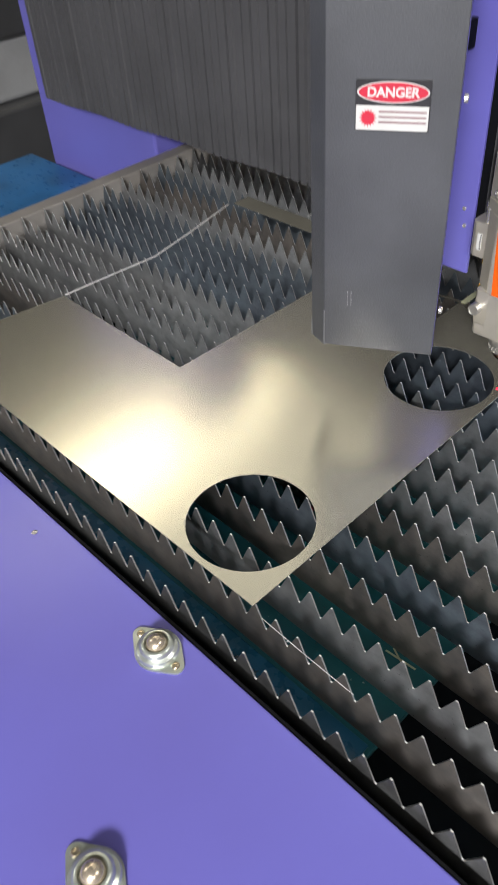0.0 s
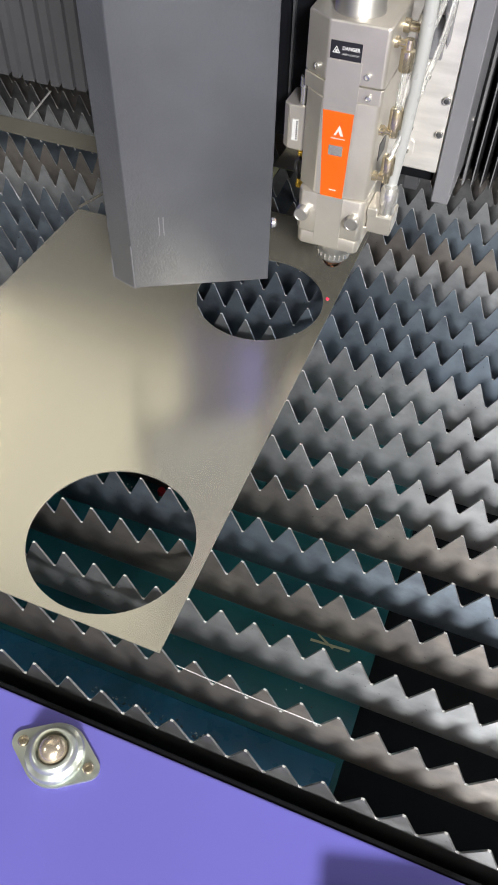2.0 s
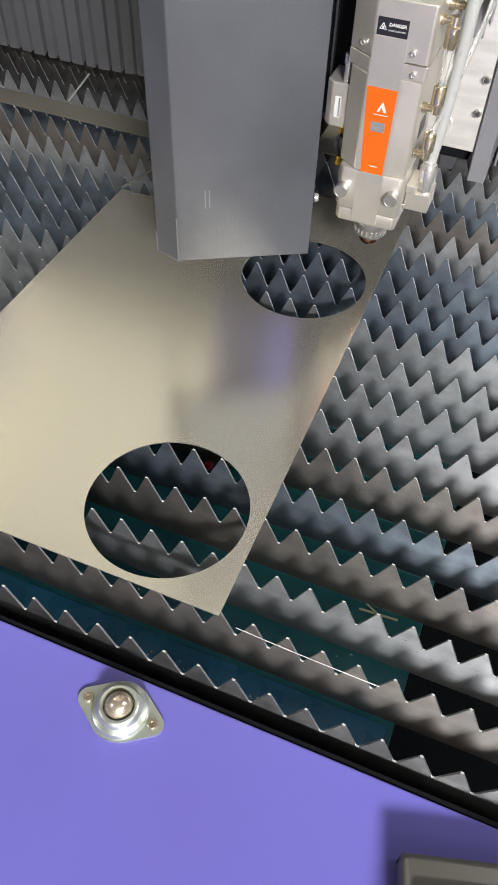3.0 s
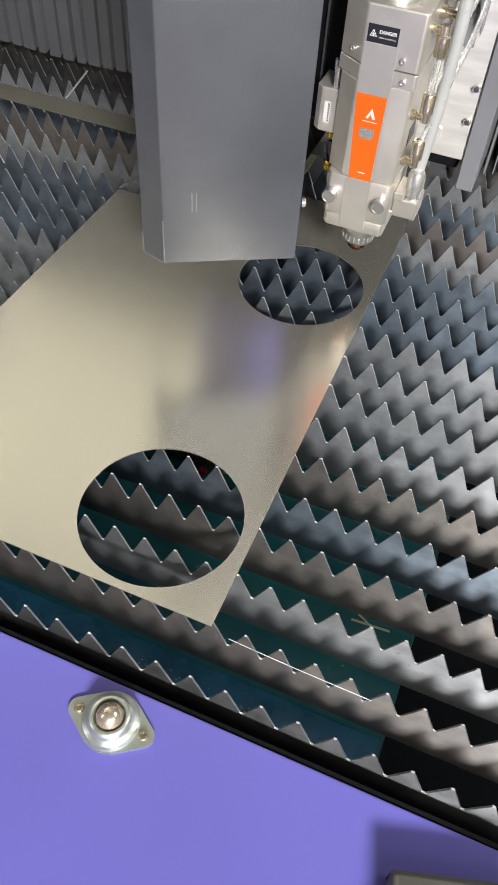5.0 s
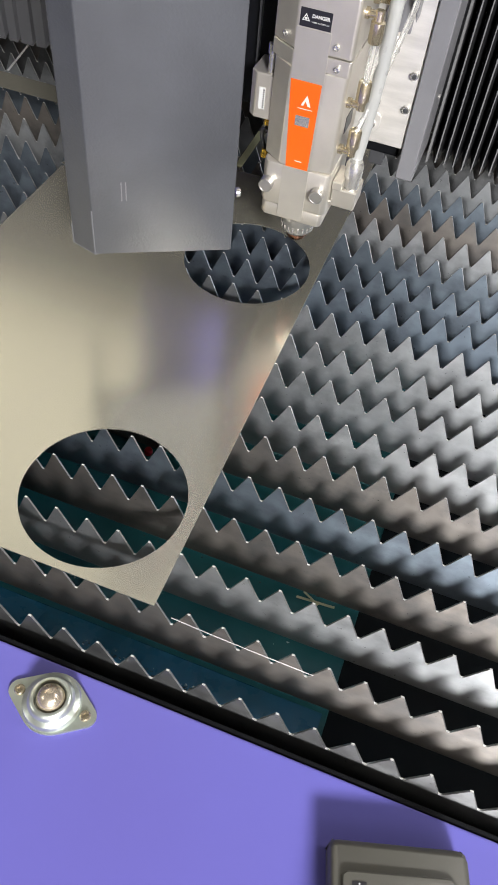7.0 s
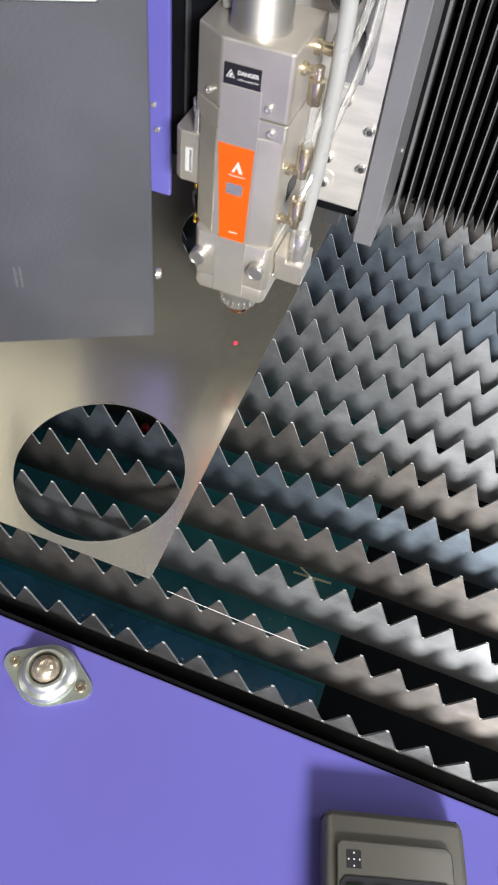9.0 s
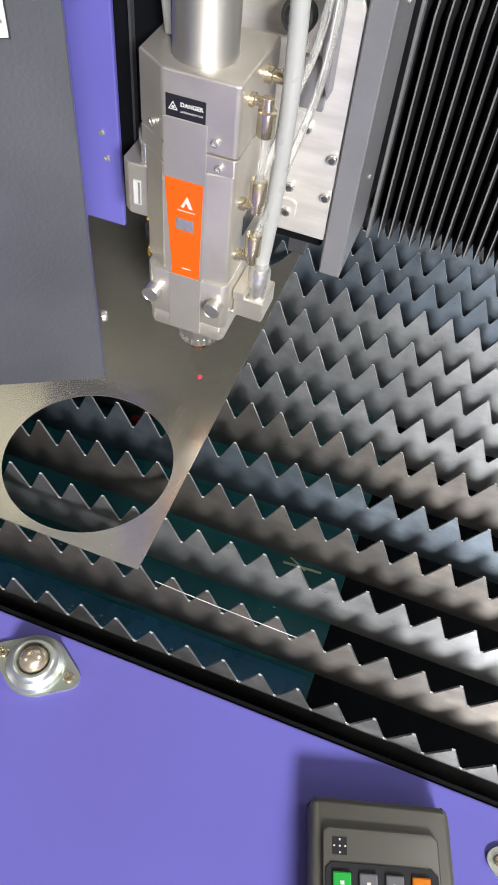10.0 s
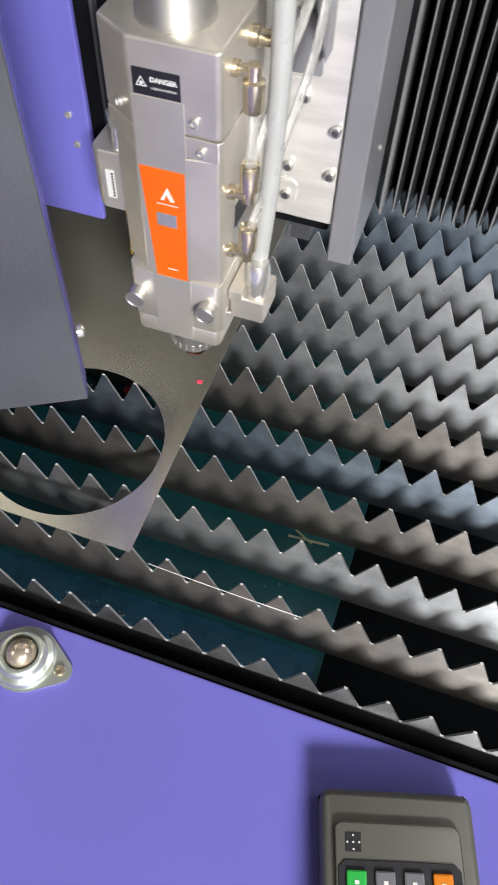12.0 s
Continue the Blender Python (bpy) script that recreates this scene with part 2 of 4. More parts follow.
def turned(profile, segs=32, m=None, bm=None):
    """A body of revolution about z from (radius, height) pairs."""
    own = bmesh.new()
    rings = []
    for r, z in profile:
        if r < 1e-6:
            rings.append([own.verts.new((0, 0, z))])
        else:
            rings.append([own.verts.new((r * math.cos(2 * math.pi * k / segs), r * math.sin(2 * math.pi * k / segs), z)) for k in range(segs)])
    for a, b in zip(rings, rings[1:]):
        for k in range(segs):
            j = (k + 1) % segs
            if len(a) == 1 and len(b) > 1:
                own.faces.new((a[0], b[j], b[k]))
            elif len(b) == 1 and len(a) > 1:
                own.faces.new((a[k], a[j], b[0]))
            elif len(a) > 1:
                own.faces.new((a[k], a[j], b[j], b[k]))
    for ring in (rings[0], rings[-1]):
        if len(ring) > 1:
            own.faces.new(ring)
    bmesh.ops.recalc_face_normals(own, faces=own.faces[:])
    if m is not None:
        own.transform(m)
    return join(own, bm)


def pipe(points, radius, segs=12, bm=None, smooth_steps=6):
    """A round hose through points, its course smoothed."""
    pts = [Vector(p) for p in points]
    course = []
    for i in range(len(pts) - 1):
        p0, p1, p2, p3 = pts[max(i - 1, 0)], pts[i], pts[i + 1], pts[min(i + 2, len(pts) - 1)]
        for s in range(smooth_steps):
            t = s / smooth_steps
            course.append(0.5 * ((2 * p1) + (p2 - p0) * t + (2 * p0 - 5 * p1 + 4 * p2 - p3) * t * t + (3 * p1 - p0 - 3 * p2 + p3) * t ** 3))
    course.append(pts[-1])
    own = bmesh.new()
    rings, side = [], None
    for i, p in enumerate(course):
        d = (course[min(i + 1, len(course) - 1)] - course[max(i - 1, 0)]).normalized()
        if side is None:
            side = d.orthogonal().normalized()
        side = (side - d * side.dot(d)).normalized()
        up = d.cross(side)
        rings.append([own.verts.new(p + radius * (math.cos(a) * side + math.sin(a) * up)) for a in (2 * math.pi * k / segs for k in range(segs))])
    for a, b in zip(rings, rings[1:]):
        for k in range(segs):
            own.faces.new((a[k], a[(k + 1) % segs], b[(k + 1) % segs], b[k]))
    own.faces.new(rings[0][::-1])
    own.faces.new(rings[-1])
    bmesh.ops.recalc_face_normals(own, faces=own.faces[:])
    return join(own, bm)


def along(eye, target):
    """Turns z onto the way from eye to target, at eye."""
    d = Vector(target) - Vector(eye)
    return Matrix.Translation(eye) @ d.to_track_quat("Z", "Y").to_matrix().to_4x4()


def sheet_mesh(loops, thickness):
    """A flat sheet with holes: the first loop is its outline."""
    cu = bpy.data.curves.new("outline", "CURVE")
    cu.dimensions, cu.fill_mode, cu.extrude = "2D", "BOTH", thickness / 2
    for loop in loops:
        sp = cu.splines.new("POLY")
        sp.points.add(len(loop) - 1)
        for p, (x, y) in zip(sp.points, loop):
            p.co = (x, y, 0, 1)
        sp.use_cyclic_u = True
    ob = new("outline", cu)
    me = bpy.data.meshes.new_from_object(ob.evaluated_get(bpy.context.evaluated_depsgraph_get()))
    bpy.data.objects.remove(ob)
    bm = bmesh.new()
    bm.from_mesh(me)
    bpy.data.meshes.remove(me)
    return bm


def circle(cx, cy, r, n=96):
    return [(cx + r * math.cos(2 * math.pi * k / n), cy + r * math.sin(2 * math.pi * k / n)) for k in range(n)]


def lettering(text, size, m, mat, parent, name="lettering", extrude=0.00008, bold=0.0):
    cu = bpy.data.curves.new(name, "FONT")
    cu.body, cu.size, cu.extrude, cu.align_x, cu.align_y = text, size, extrude, "CENTER", "CENTER"
    cu.offset = bold
    ob = new(name, cu)
    me = bpy.data.meshes.new_from_object(ob.evaluated_get(bpy.context.evaluated_depsgraph_get()))
    bpy.data.objects.remove(ob)
    me.transform(m)
    me.materials.clear()
    me.materials.append(mat)
    ob = new(name, me)
    ob.parent = parent
    return ob


FRONT = pose(0, 0, 0, 90, 0, 0)  # lettering that faces -y


# ---- the hall ----
def hall():
    tagged(link_mesh("floor", box(-7, 7, -6, 8, FLOOR_Z - 0.1, FLOOR_Z), FLOORM), "pale grey-brown hall floor", "floor", kind="structure")
    tagged(link_mesh("ceiling", box(-7, 7, -6, 8, CEIL_Z, CEIL_Z + 0.1), CEILM), "pale hall ceiling with strip lamps", "ceiling", kind="structure")
    for name, b in (("wall_north", (-7.1, 7.1, 8, 8.1)), ("wall_south", (-7.1, 7.1, -6.1, -6)), ("wall_west", (-7.1, -7, -6, 8)), ("wall_east", (7, 7.1, -6, 8))):
        tagged(link_mesh(name, box(*b, FLOOR_Z, CEIL_Z), WALLM), "plain warm white hall wall", "wall", kind="structure")
    for x, y, lx, ly, w, c in LAMPS:
        lamp = thing("ceiling_lamp", "ceiling lamp out of view, inferred from glare and shadows or added as fill", "ceiling lamp", "ceiling lamps")
        part("housing", box(x - lx / 2 - 0.03, x + lx / 2 + 0.03, y - ly / 2 - 0.03, y + ly / 2 + 0.03, CEIL_Z - 0.06, CEIL_Z), WHITE, lamp)
        part("diffuser", box(x - lx / 2, x + lx / 2, y - ly / 2, y + ly / 2, CEIL_Z - 0.075, CEIL_Z - 0.061), LAMPM, lamp)


hall()

# ---- the machine bed ----
X0, X1, Y0, Y1 = -1.02, 0.80, -0.058, 1.40
TABLE_Z = -0.016


def bed():
    ob = thing("machine_bed", "purple laser cutter bed with a grey steel frame", "machine bed")
    part("table_top", box(-1.25, 1.05, -0.62, -0.066, TABLE_Z - 0.006, TABLE_Z, 0.0015, 2), PURPLE, ob, "smooth purple front table top")
    part("table_edge", box(-1.25, 1.05, -0.0655, -0.061, -0.26, TABLE_Z - 0.002, 0.001, 1), BLACK, ob, "black inner edge of the table")
    part("front_apron", box(-1.25, 1.05, -0.615, -0.575, FLOOR_Z, TABLE_Z - 0.007, 0.002), PURPLE, ob)
    part("side_rail", box(X0 - 0.040, X0, -0.060, Y1, -0.30, -0.003, 0.003), RAIL, ob, "worn grey-beige side rail")
    part("side_rail", box(X1, X1 + 0.045, -0.060, Y1, -0.30, 0.002, 0.003), RAIL, ob, "worn grey-beige side rail")
    part("end_rail", box(X0 - 0.045, X1 + 0.045, Y1 + 0.001, Y1 + 0.05, -0.30, 0.002, 0.003), RAIL, ob)
    part("chute", box(X0, X1, -0.0600, Y1, -0.30, -0.28), CHUTE, ob, "chute under the slats, its shade put into the colour")
    part("side_panel", box(-1.25, X0 - 0.05, -0.060, Y1 + 0.05, FLOOR_Z, -0.1605, 0.003), PURPLE, ob)
    part("side_panel", box(X1 + 0.05, 1.05, -0.060, Y1 + 0.05, FLOOR_Z, -0.16, 0.003), PURPLE, ob)
    part("foot", box(-1.2, 1.0, -0.5, Y1, FLOOR_Z, FLOOR_Z + 0.06), BLACK, ob)
    return ob


bed()


def tray():
    ob = thing("drawer_tray", "teal painted drawer tray below the slats", "tray")
    part("tray_floor", box(-0.62, 0.162, -0.056, 0.42, -0.088, -0.080, 0.001, 1), TEAL, ob)
    part("blue_sheet", box(-0.60, 0.157, -0.055, -0.002, -0.0795, -0.0765, 0.0005, 1), BLUE_FILM, ob, "blue plastic sheet in the tray")
    return ob


tray()


def red_cap():
    ob = link_mesh("plastic_cap", turned([(0.0045, 0), (0.0045, 0.004), (0.0036, 0.006), (0, 0.006)], 18, pose(-0.098, 0.1955, -0.0799)), RED, True)
    return tagged(ob, "small red plastic cap lying in the tray", "plastic cap")


red_cap()


def cutting_dross():
    """Small dark and bright crumbs of cut metal on the tray."""
    rng = random.Random(7)
    bm = bmesh.new()
    for k in range(420):
        if k < 120:  # a trail on the blue film
            x = rng.uniform(-0.06, 0.06)
            y, z = -0.022 - 0.06 * (x + 0.06) * 0.3 + rng.gauss(0, 0.0018), -0.0764
        else:
            x, y, z = rng.uniform(-0.40, 0.150), rng.uniform(0.004, 0.24), -0.0799
        r = rng.uniform(0.0004, 0.0013)
        a = rng.uniform(0, 6.28)
        q = [bm.verts.new((x + r * (1 + rng.random()) * math.cos(a + 2.1 * i), y + r * math.sin(a + 2.1 * i), z)) for i in range(3)]
        t = bm.verts.new((x, y, z + r * 0.9))
        mi = 1 if rng.random() < 0.3 else 0
        for i in range(3):
            bm.faces.new((q[i], q[(i + 1) % 3], t)).material_index = mi
    return tagged(link_mesh("cutting_dross", bm, [MACHINE_DARK, BARE]), "crumbs of cut metal scattered on the tray", "metal crumbs", kind="stuff")


cutting_dross()

# ---- slats with saw teeth ----
PITCH, TOOTH, THICK = 0.02985, 0.0301, 0.0017
ROW_Y = [-0.0443, 0.0042, 0.0531, 0.1040, 0.1522, 0.2036, 0.2506, 0.3017, 0.3496, 0.4024, 0.4494, 0.4984, 0.5515, 0.6008, 0.6523, 0.7033, 0.7563]
ROW_X = [0.0020, -0.0011, 0.0010, 0.0000, -0.0035, -0.0057, 0.0034, 0.0012, 0.0017, 0.0037, 0.0033, 0.0057, 0.0059, 0.0034, 0.0047, 0.0074, 0.0084]  # where one tip stands
while ROW_Y[-1] < 1.34:
    ROW_Y.append(ROW_Y[-1] + 0.0500 + 0.0012 * math.sin(3.1 * len(ROW_Y)))
    ROW_X.append(0.003 * math.sin(2.3 * len(ROW_Y)) + 0.006)


def slat(y, shift, mat, label, x0=-1.019, x1=0.795, depth=0.078):
    """One upright strip whose upper edge is a row of teeth, with bright cut tips and edges."""
    bm = bmesh.new()
    k0, k1 = math.ceil((x0 - shift) / PITCH), math.floor((x1 - shift) / PITCH)
    tip, root = 0.0012, 0.0011
    top = [(x0, -TOOTH)]
    for k in range(k0, k1 + 1):
        c = shift + k * PITCH
        for dx, z in ((-PITCH / 2 + root, -TOOTH), (-tip, 0.0), (tip, 0.0), (PITCH / 2 - root, -TOOTH)):
            if x0 < c + dx < x1:
                top.append((c + dx, z))
    top.append((x1, -TOOTH))
    ya, yb = y - THICK / 2, y + THICK / 2
    vs = [[bm.verts.new((x, yy, z)) for x, z in top] for yy in (ya, yb)]
    mid = [[bm.verts.new((x, yy, -TOOTH - 0.004)) for x, z in top] for yy in (ya, yb)]
    low = [[bm.verts.new((x, yy, -depth)) for x, z in (top[0], top[-1])] for yy in (ya, yb)]
    for s in range(2):
        for i in range(len(top) - 1):
            f = (vs[s][i], vs[s][i + 1], mid[s][i + 1], mid[s][i])
            bm.faces.new(f if s == 0 else f[::-1])
        f = (*mid[s], low[s][1], low[s][0])
        bm.faces.new(f if s == 0 else f[::-1])
    bm.faces.new((low[0][0], low[0][1], low[1][1], low[1][0]))
    bmesh.ops.recalc_face_normals(bm, faces=bm.faces[:])
    edge = bmesh.new()
    ea = [[edge.verts.new((x, yy, z)) for x, z in top] for yy in (ya, yb)]
    for i in range(len(top) - 1):
        f = edge.faces.new((ea[0][i], ea[0][i + 1], ea[1][i + 1], ea[1][i]))
        f.material_index = 1 if abs(top[i][1] - top[i + 1][1]) < 1e-6 else 0
    ob = thing("support_slat", label, "support slat", "support slats of the bed")
    part("blade", bm, mat, ob)
    part("cut_edge", edge, [EDGE, BARE], ob, "bright cut saw-tooth edge")
    return ob


SLAT_MATS = [SLAT_DARK, SLAT_BROWN, SLAT, SLAT_BROWN, SLAT_BLUE, SLAT_BROWN, SLAT, SLAT, SLAT, SLAT, SLAT_BLUE, SLAT_BLUE, SLAT_BLUE, SLAT, SLAT_BROWN, SLAT_BLUE, SLAT]
for i, (y, s) in enumerate(zip(ROW_Y, ROW_X)):
    mat = SLAT_MATS[i % len(SLAT_MATS)]
    slat(y, s, mat, {SLAT: "grey", SLAT_BLUE: "bluish", SLAT_BROWN: "brownish", SLAT_DARK: "darker grey"}[mat] + " steel support slat with saw teeth on the bed")


# ---- the cut sheet ----
def cut_sheet():
    outline = [(0, 0), (0, 0.95), (-0.172, 0.95), (-0.172, 0.632), (-0.374, 0.606), (-0.374, 0.602), (-0.172, 0.627), (-0.172, 0.526), (-0.372, 0.523), (-0.376, 0.224), (-0.684, 0.229), (-0.72, 0.0)]
    holes = [circle(-0.0866, 0.0823, 0.075), circle(-0.0846, 0.4450, 0.0744),
             [(-0.161, 0.619), (-0.062, 0.621), (-0.062, 0.722), (-0.161, 0.728)]]
    for k, (cx, cy, a, b) in enumerate([(-0.034, 0.640, 0.004, 0.003), (-0.024, 0.652, 0.003, 0.006), (-0.038, 0.660, 0.005, 0.003), (-0.022, 0.672, 0.003, 0.005),
                                        (-0.036, 0.678, 0.003, 0.004), (-0.028, 0.690, 0.006, 0.002), (-0.017, 0.640, 0.002, 0.006), (-0.044, 0.648, 0.002, 0.003)]):
        holes.append([(cx - a, cy - b), (cx + a, cy - b * 0.5), (cx + a * 0.7, cy + b), (cx - a * 0.8, cy + b * 0.7)])
    bm = sheet_mesh([outline] + holes, 0.0012)
    bm.transform(Matrix.Translation((0, 0, 0.0008)))
    ob = link_mesh("metal_sheet", bm, SHEET)
    return tagged(ob, "thin brushed metal sheet with two round holes cut out", "metal sheet")


cut_sheet()


def offcut(points, w, label, mat=None):
    mat = mat or SHEET
    bm = bmesh.new()
    for (xa, ya, za), (xb, yb, zb) in zip(points, points[1:]):
        d = Vector((xb - xa, yb - ya, 0)).normalized()
        s = Vector((-d.y, d.x, 0)) * w / 2
        a, b = Vector((xa, ya, za)), Vector((xb, yb, zb))
        q = [bm.verts.new(p) for p in (a + s, a - s, b - s, b + s)]
        q2 = [bm.verts.new(v.co - Vector((0, 0, 0.0008))) for v in q]
        bm.faces.new(q)
        bm.faces.new(q2[::-1])
        for i in range(4):
            bm.faces.new((q[i], q2[i], q2[(i + 1) % 4], q[(i + 1) % 4]))
    bmesh.ops.recalc_face_normals(bm, faces=bm.faces[:])
    return tagged(link_mesh("metal_offcut", bm, mat), label, "metal offcut")


offcut([(-0.684, 0.232, 0.002), (-0.678, 0.321, 0.002), (-0.670, 0.415, 0.002), (-0.694, 0.527, 0.002), (-0.724, 0.649, 0.002)], 0.004, "thin bright metal strip lying over the slats", BARE)
offcut([(-0.3725, 0.526, 0.002), (-0.350, 0.60, 0.002)], 0.005, "short thin metal strip by the sheet's corner")
offcut([(-0.72, 0.680, 0.0012), (-0.25, 0.679, 0.0012)], 0.040, "flat dull metal strip lying across the slats", OLIVE)
# no real offcut: pale overlay that paints the web's bright reflection
offcut([(-0.1655, 0.6285, 0.0026), (-0.1665, 0.724, 0.0026)], 0.0095, "pale strip added for the bright reflection on the sheet's web", STRAW)
offcut([(0.102, 0.096, -0.0790), (0.139, 0.0985, -0.0790)], 0.0022, "thin yellowish metal sliver in the tray", STRAW)
offcut([(0.107, 0.103, -0.0778), (0.124, 0.0945, -0.0778)], 0.0018, "thin yellowish metal sliver in the tray", STRAW)
offcut([(-0.562, 0.704, 0.0022), (-0.578, 0.796, 0.0034)], 0.0030, "thin bright metal sliver across the far slats", BARE)
tagged(link_mesh("metal_wire", pipe([(0.017, -0.004, 0.0008), (0.07, -0.0055, 0.0008), (0.138, -0.006, 0.0002)], 0.00045, 6), BARE), "fine bright wire lying on the slat tips", "wire")


# ---- ball transfer units on the table ----
def ball_transfer(x, y, turn):
    ob = thing("ball_transfer", "zinc-plated ball transfer unit on a two-hole flange", "ball transfer", "ball transfers on the table")
    ob.matrix_basis = pose(x, y, TABLE_Z, 0, 0, turn)
    pts = []
    for k in range(72):
        a = 2 * math.pi * k / 72
        pts.append((0.0245 * math.cos(a), 0.0235 * math.sin(a)))
    ends = []
    for cx in (0.0275, -0.0275):
        ends += [(cx + 0.0085 * math.cos(2 * math.pi * k / 24), 0.0085 * math.sin(2 * math.pi * k / 24)) for k in range(24)]
    allp = sorted(set(pts + ends))
    def half(ps):
        h = []
        for p in ps:
            while len(h) > 1 and (h[-1][0] - h[-2][0]) * (p[1] - h[-2][1]) - (h[-1][1] - h[-2][1]) * (p[0] - h[-2][0]) <= 0:
                h.pop()
            h.append(p)
        return h
    hull = half(allp)[:-1] + half(allp[::-1])[:-1]
    part("flange", prism(hull, 0.0, 0.0024), ZINC, ob)
    part("cup", turned([(0.0222, 0.0024), (0.0220, 0.0062), (0.0212, 0.0082), (0.0192, 0.0094), (0.0178, 0.0104), (0.0172, 0.0128), (0.0160, 0.0150), (0.0142, 0.0162), (0.0126, 0.0162), (0.0119, 0.0150), (0.0119, 0.010)], 48), ZINC, ob, smooth=True)
    part("ball", turned([(0.0, 0.0005)] + [(0.0111 * math.sin(math.pi * k / 18), 0.0116 - 0.0111 * math.cos(math.pi * k / 18)) for k in range(1, 18)] + [(0.0, 0.0227)], 40), BALLM, ob, "polished steel ball", True)
    for sx in (-0.0275, 0.0275):
        part("screw", turned([(0.0042, 0.0024), (0.0042, 0.0036), (0.0034, 0.0046), (0.0018, 0.0046), (0.0016, 0.0034), (0.0, 0.0034)], 16, pose(sx, 0, 0)), BRASS, ob, smooth=True)
    return ob


ball_transfer(-0.0405, -0.0955, 0.5)
ball_transfer(0.087, -0.265, 0.5)
ball_transfer(0.345, -0.100, 0.5)
tagged(link_mesh("table_screw", turned([(0.0035, 0), (0.0035, 0.001), (0.0022, 0.0018), (0, 0.0018)], 14, pose(-0.274, -0.094, TABLE_Z)), CHROME, True), "small bright screw in the table", "screw")


# ---- the handheld control box on the table ----
def control_box():
    ob = thing("remote_control", "olive-grey remote control with coloured keys on the table", "remote control")
    w, d, h = 0.095, 0.19, 0.026
    bm = prism([(0.0, -d), (w, -d), (w - 0.0005, -0.004), (w - 0.004, -0.0004), (0.003, 0.0006), (0.0003, -0.003)], 0, h, 0.005, 4)
    for v in bm.verts:  # the far edge slopes down
        if v.co.z > h * 0.5 and v.co.y > -0.012:
            v.co.z -= 0.0045 * (v.co.y + 0.012) / 0.012
    part("case", bm, CTRL, ob, smooth=True)
    part("raised_face", prism([(0.008, -d + 0.01), (w - 0.010, -d + 0.01), (w - 0.011, -0.023), (w - 0.015, -0.0195), (0.011, -0.0195), (0.008, -0.022)], h, h + 0.0013, 0.0010, 3), CTRL, ob, smooth=True)
    part("key_panel", prism([(0.0092, -d + 0.012), (w - 0.0125, -d + 0.012), (w - 0.0125, -0.044), (w - 0.0165, -0.040), (0.013, -0.040), (0.0092, -0.044)], h + 0.0013, h + 0.0021, 0.0003, 1), CTRL_DARK, ob)
    pad = part("direction_mark", box(0.014, 0.0235, -0.0357, -0.0254, h + 0.0013, h + 0.0017), CTRL_DARK, ob)
    for dx, dy in ((0, 0.0038), (0, -0.0038), (0.0036, 0), (-0.0036, 0), (0, 0)):
        part("arrow", turned([(0.00062, 0), (0.00062, 0.0003), (0, 0.0003)], 8, pose(0.0188 + dx, -0.0306 + dy, h + 0.0017)), WHITE, pad)
    for r in range(4):
        for c in range(4):
            x, y = 0.0193 + c * 0.0170, -0.0518 - r * 0.021
            mat = (KEY_GREEN if c == 0 else KEY_ORANGE if c == 3 else KEY_GREY) if r == 0 else KEY_GREY
            key = part("key", box(x - 0.0055, x + 0.0065, y - 0.007, y + 0.0065, h + 0.0021, h + 0.0041, 0.0012, 2), mat, ob)
            part("key_sign", box(x - 0.0008, x + 0.0018, y - 0.0010, y + 0.0012, h + 0.0041, h + 0.0043), WHITE, key)
    return ob


REMOTE = control_box()

# ---- what travels: rows of seconds, x and y of the cutting axis ----
TRAVEL = [(0.0, -0.0100, 0.4730), (2.7, -0.0105, 0.4735), (3.3, -0.045, 0.472), (4.1, -0.0960, 0.4710), (4.5, -0.0974, 0.4707), (4.75, -0.064, 0.4712), (5.0, -0.0338, 0.4718), (5.5, -0.0320, 0.4722),
          (6.0, -0.0324, 0.4718), (6.5, -0.0322, 0.4717), (7.0, -0.0326, 0.4478), (7.5, -0.0327, 0.408), (8.0, -0.0328, 0.366), (8.5, -0.033, 0.323), (9.0, -0.0330, 0.2784), (9.35, -0.0336, 0.226), (9.5, -0.0338, 0.2203), (10.0, -0.0339, 0.2131),
          (10.5, -0.0340, 0.1881), (11.0, -0.0344, 0.1732), (11.5, -0.0335, 0.1731), (11.7, -0.030, 0.1730), (12.0, -0.0094, 0.1726)]


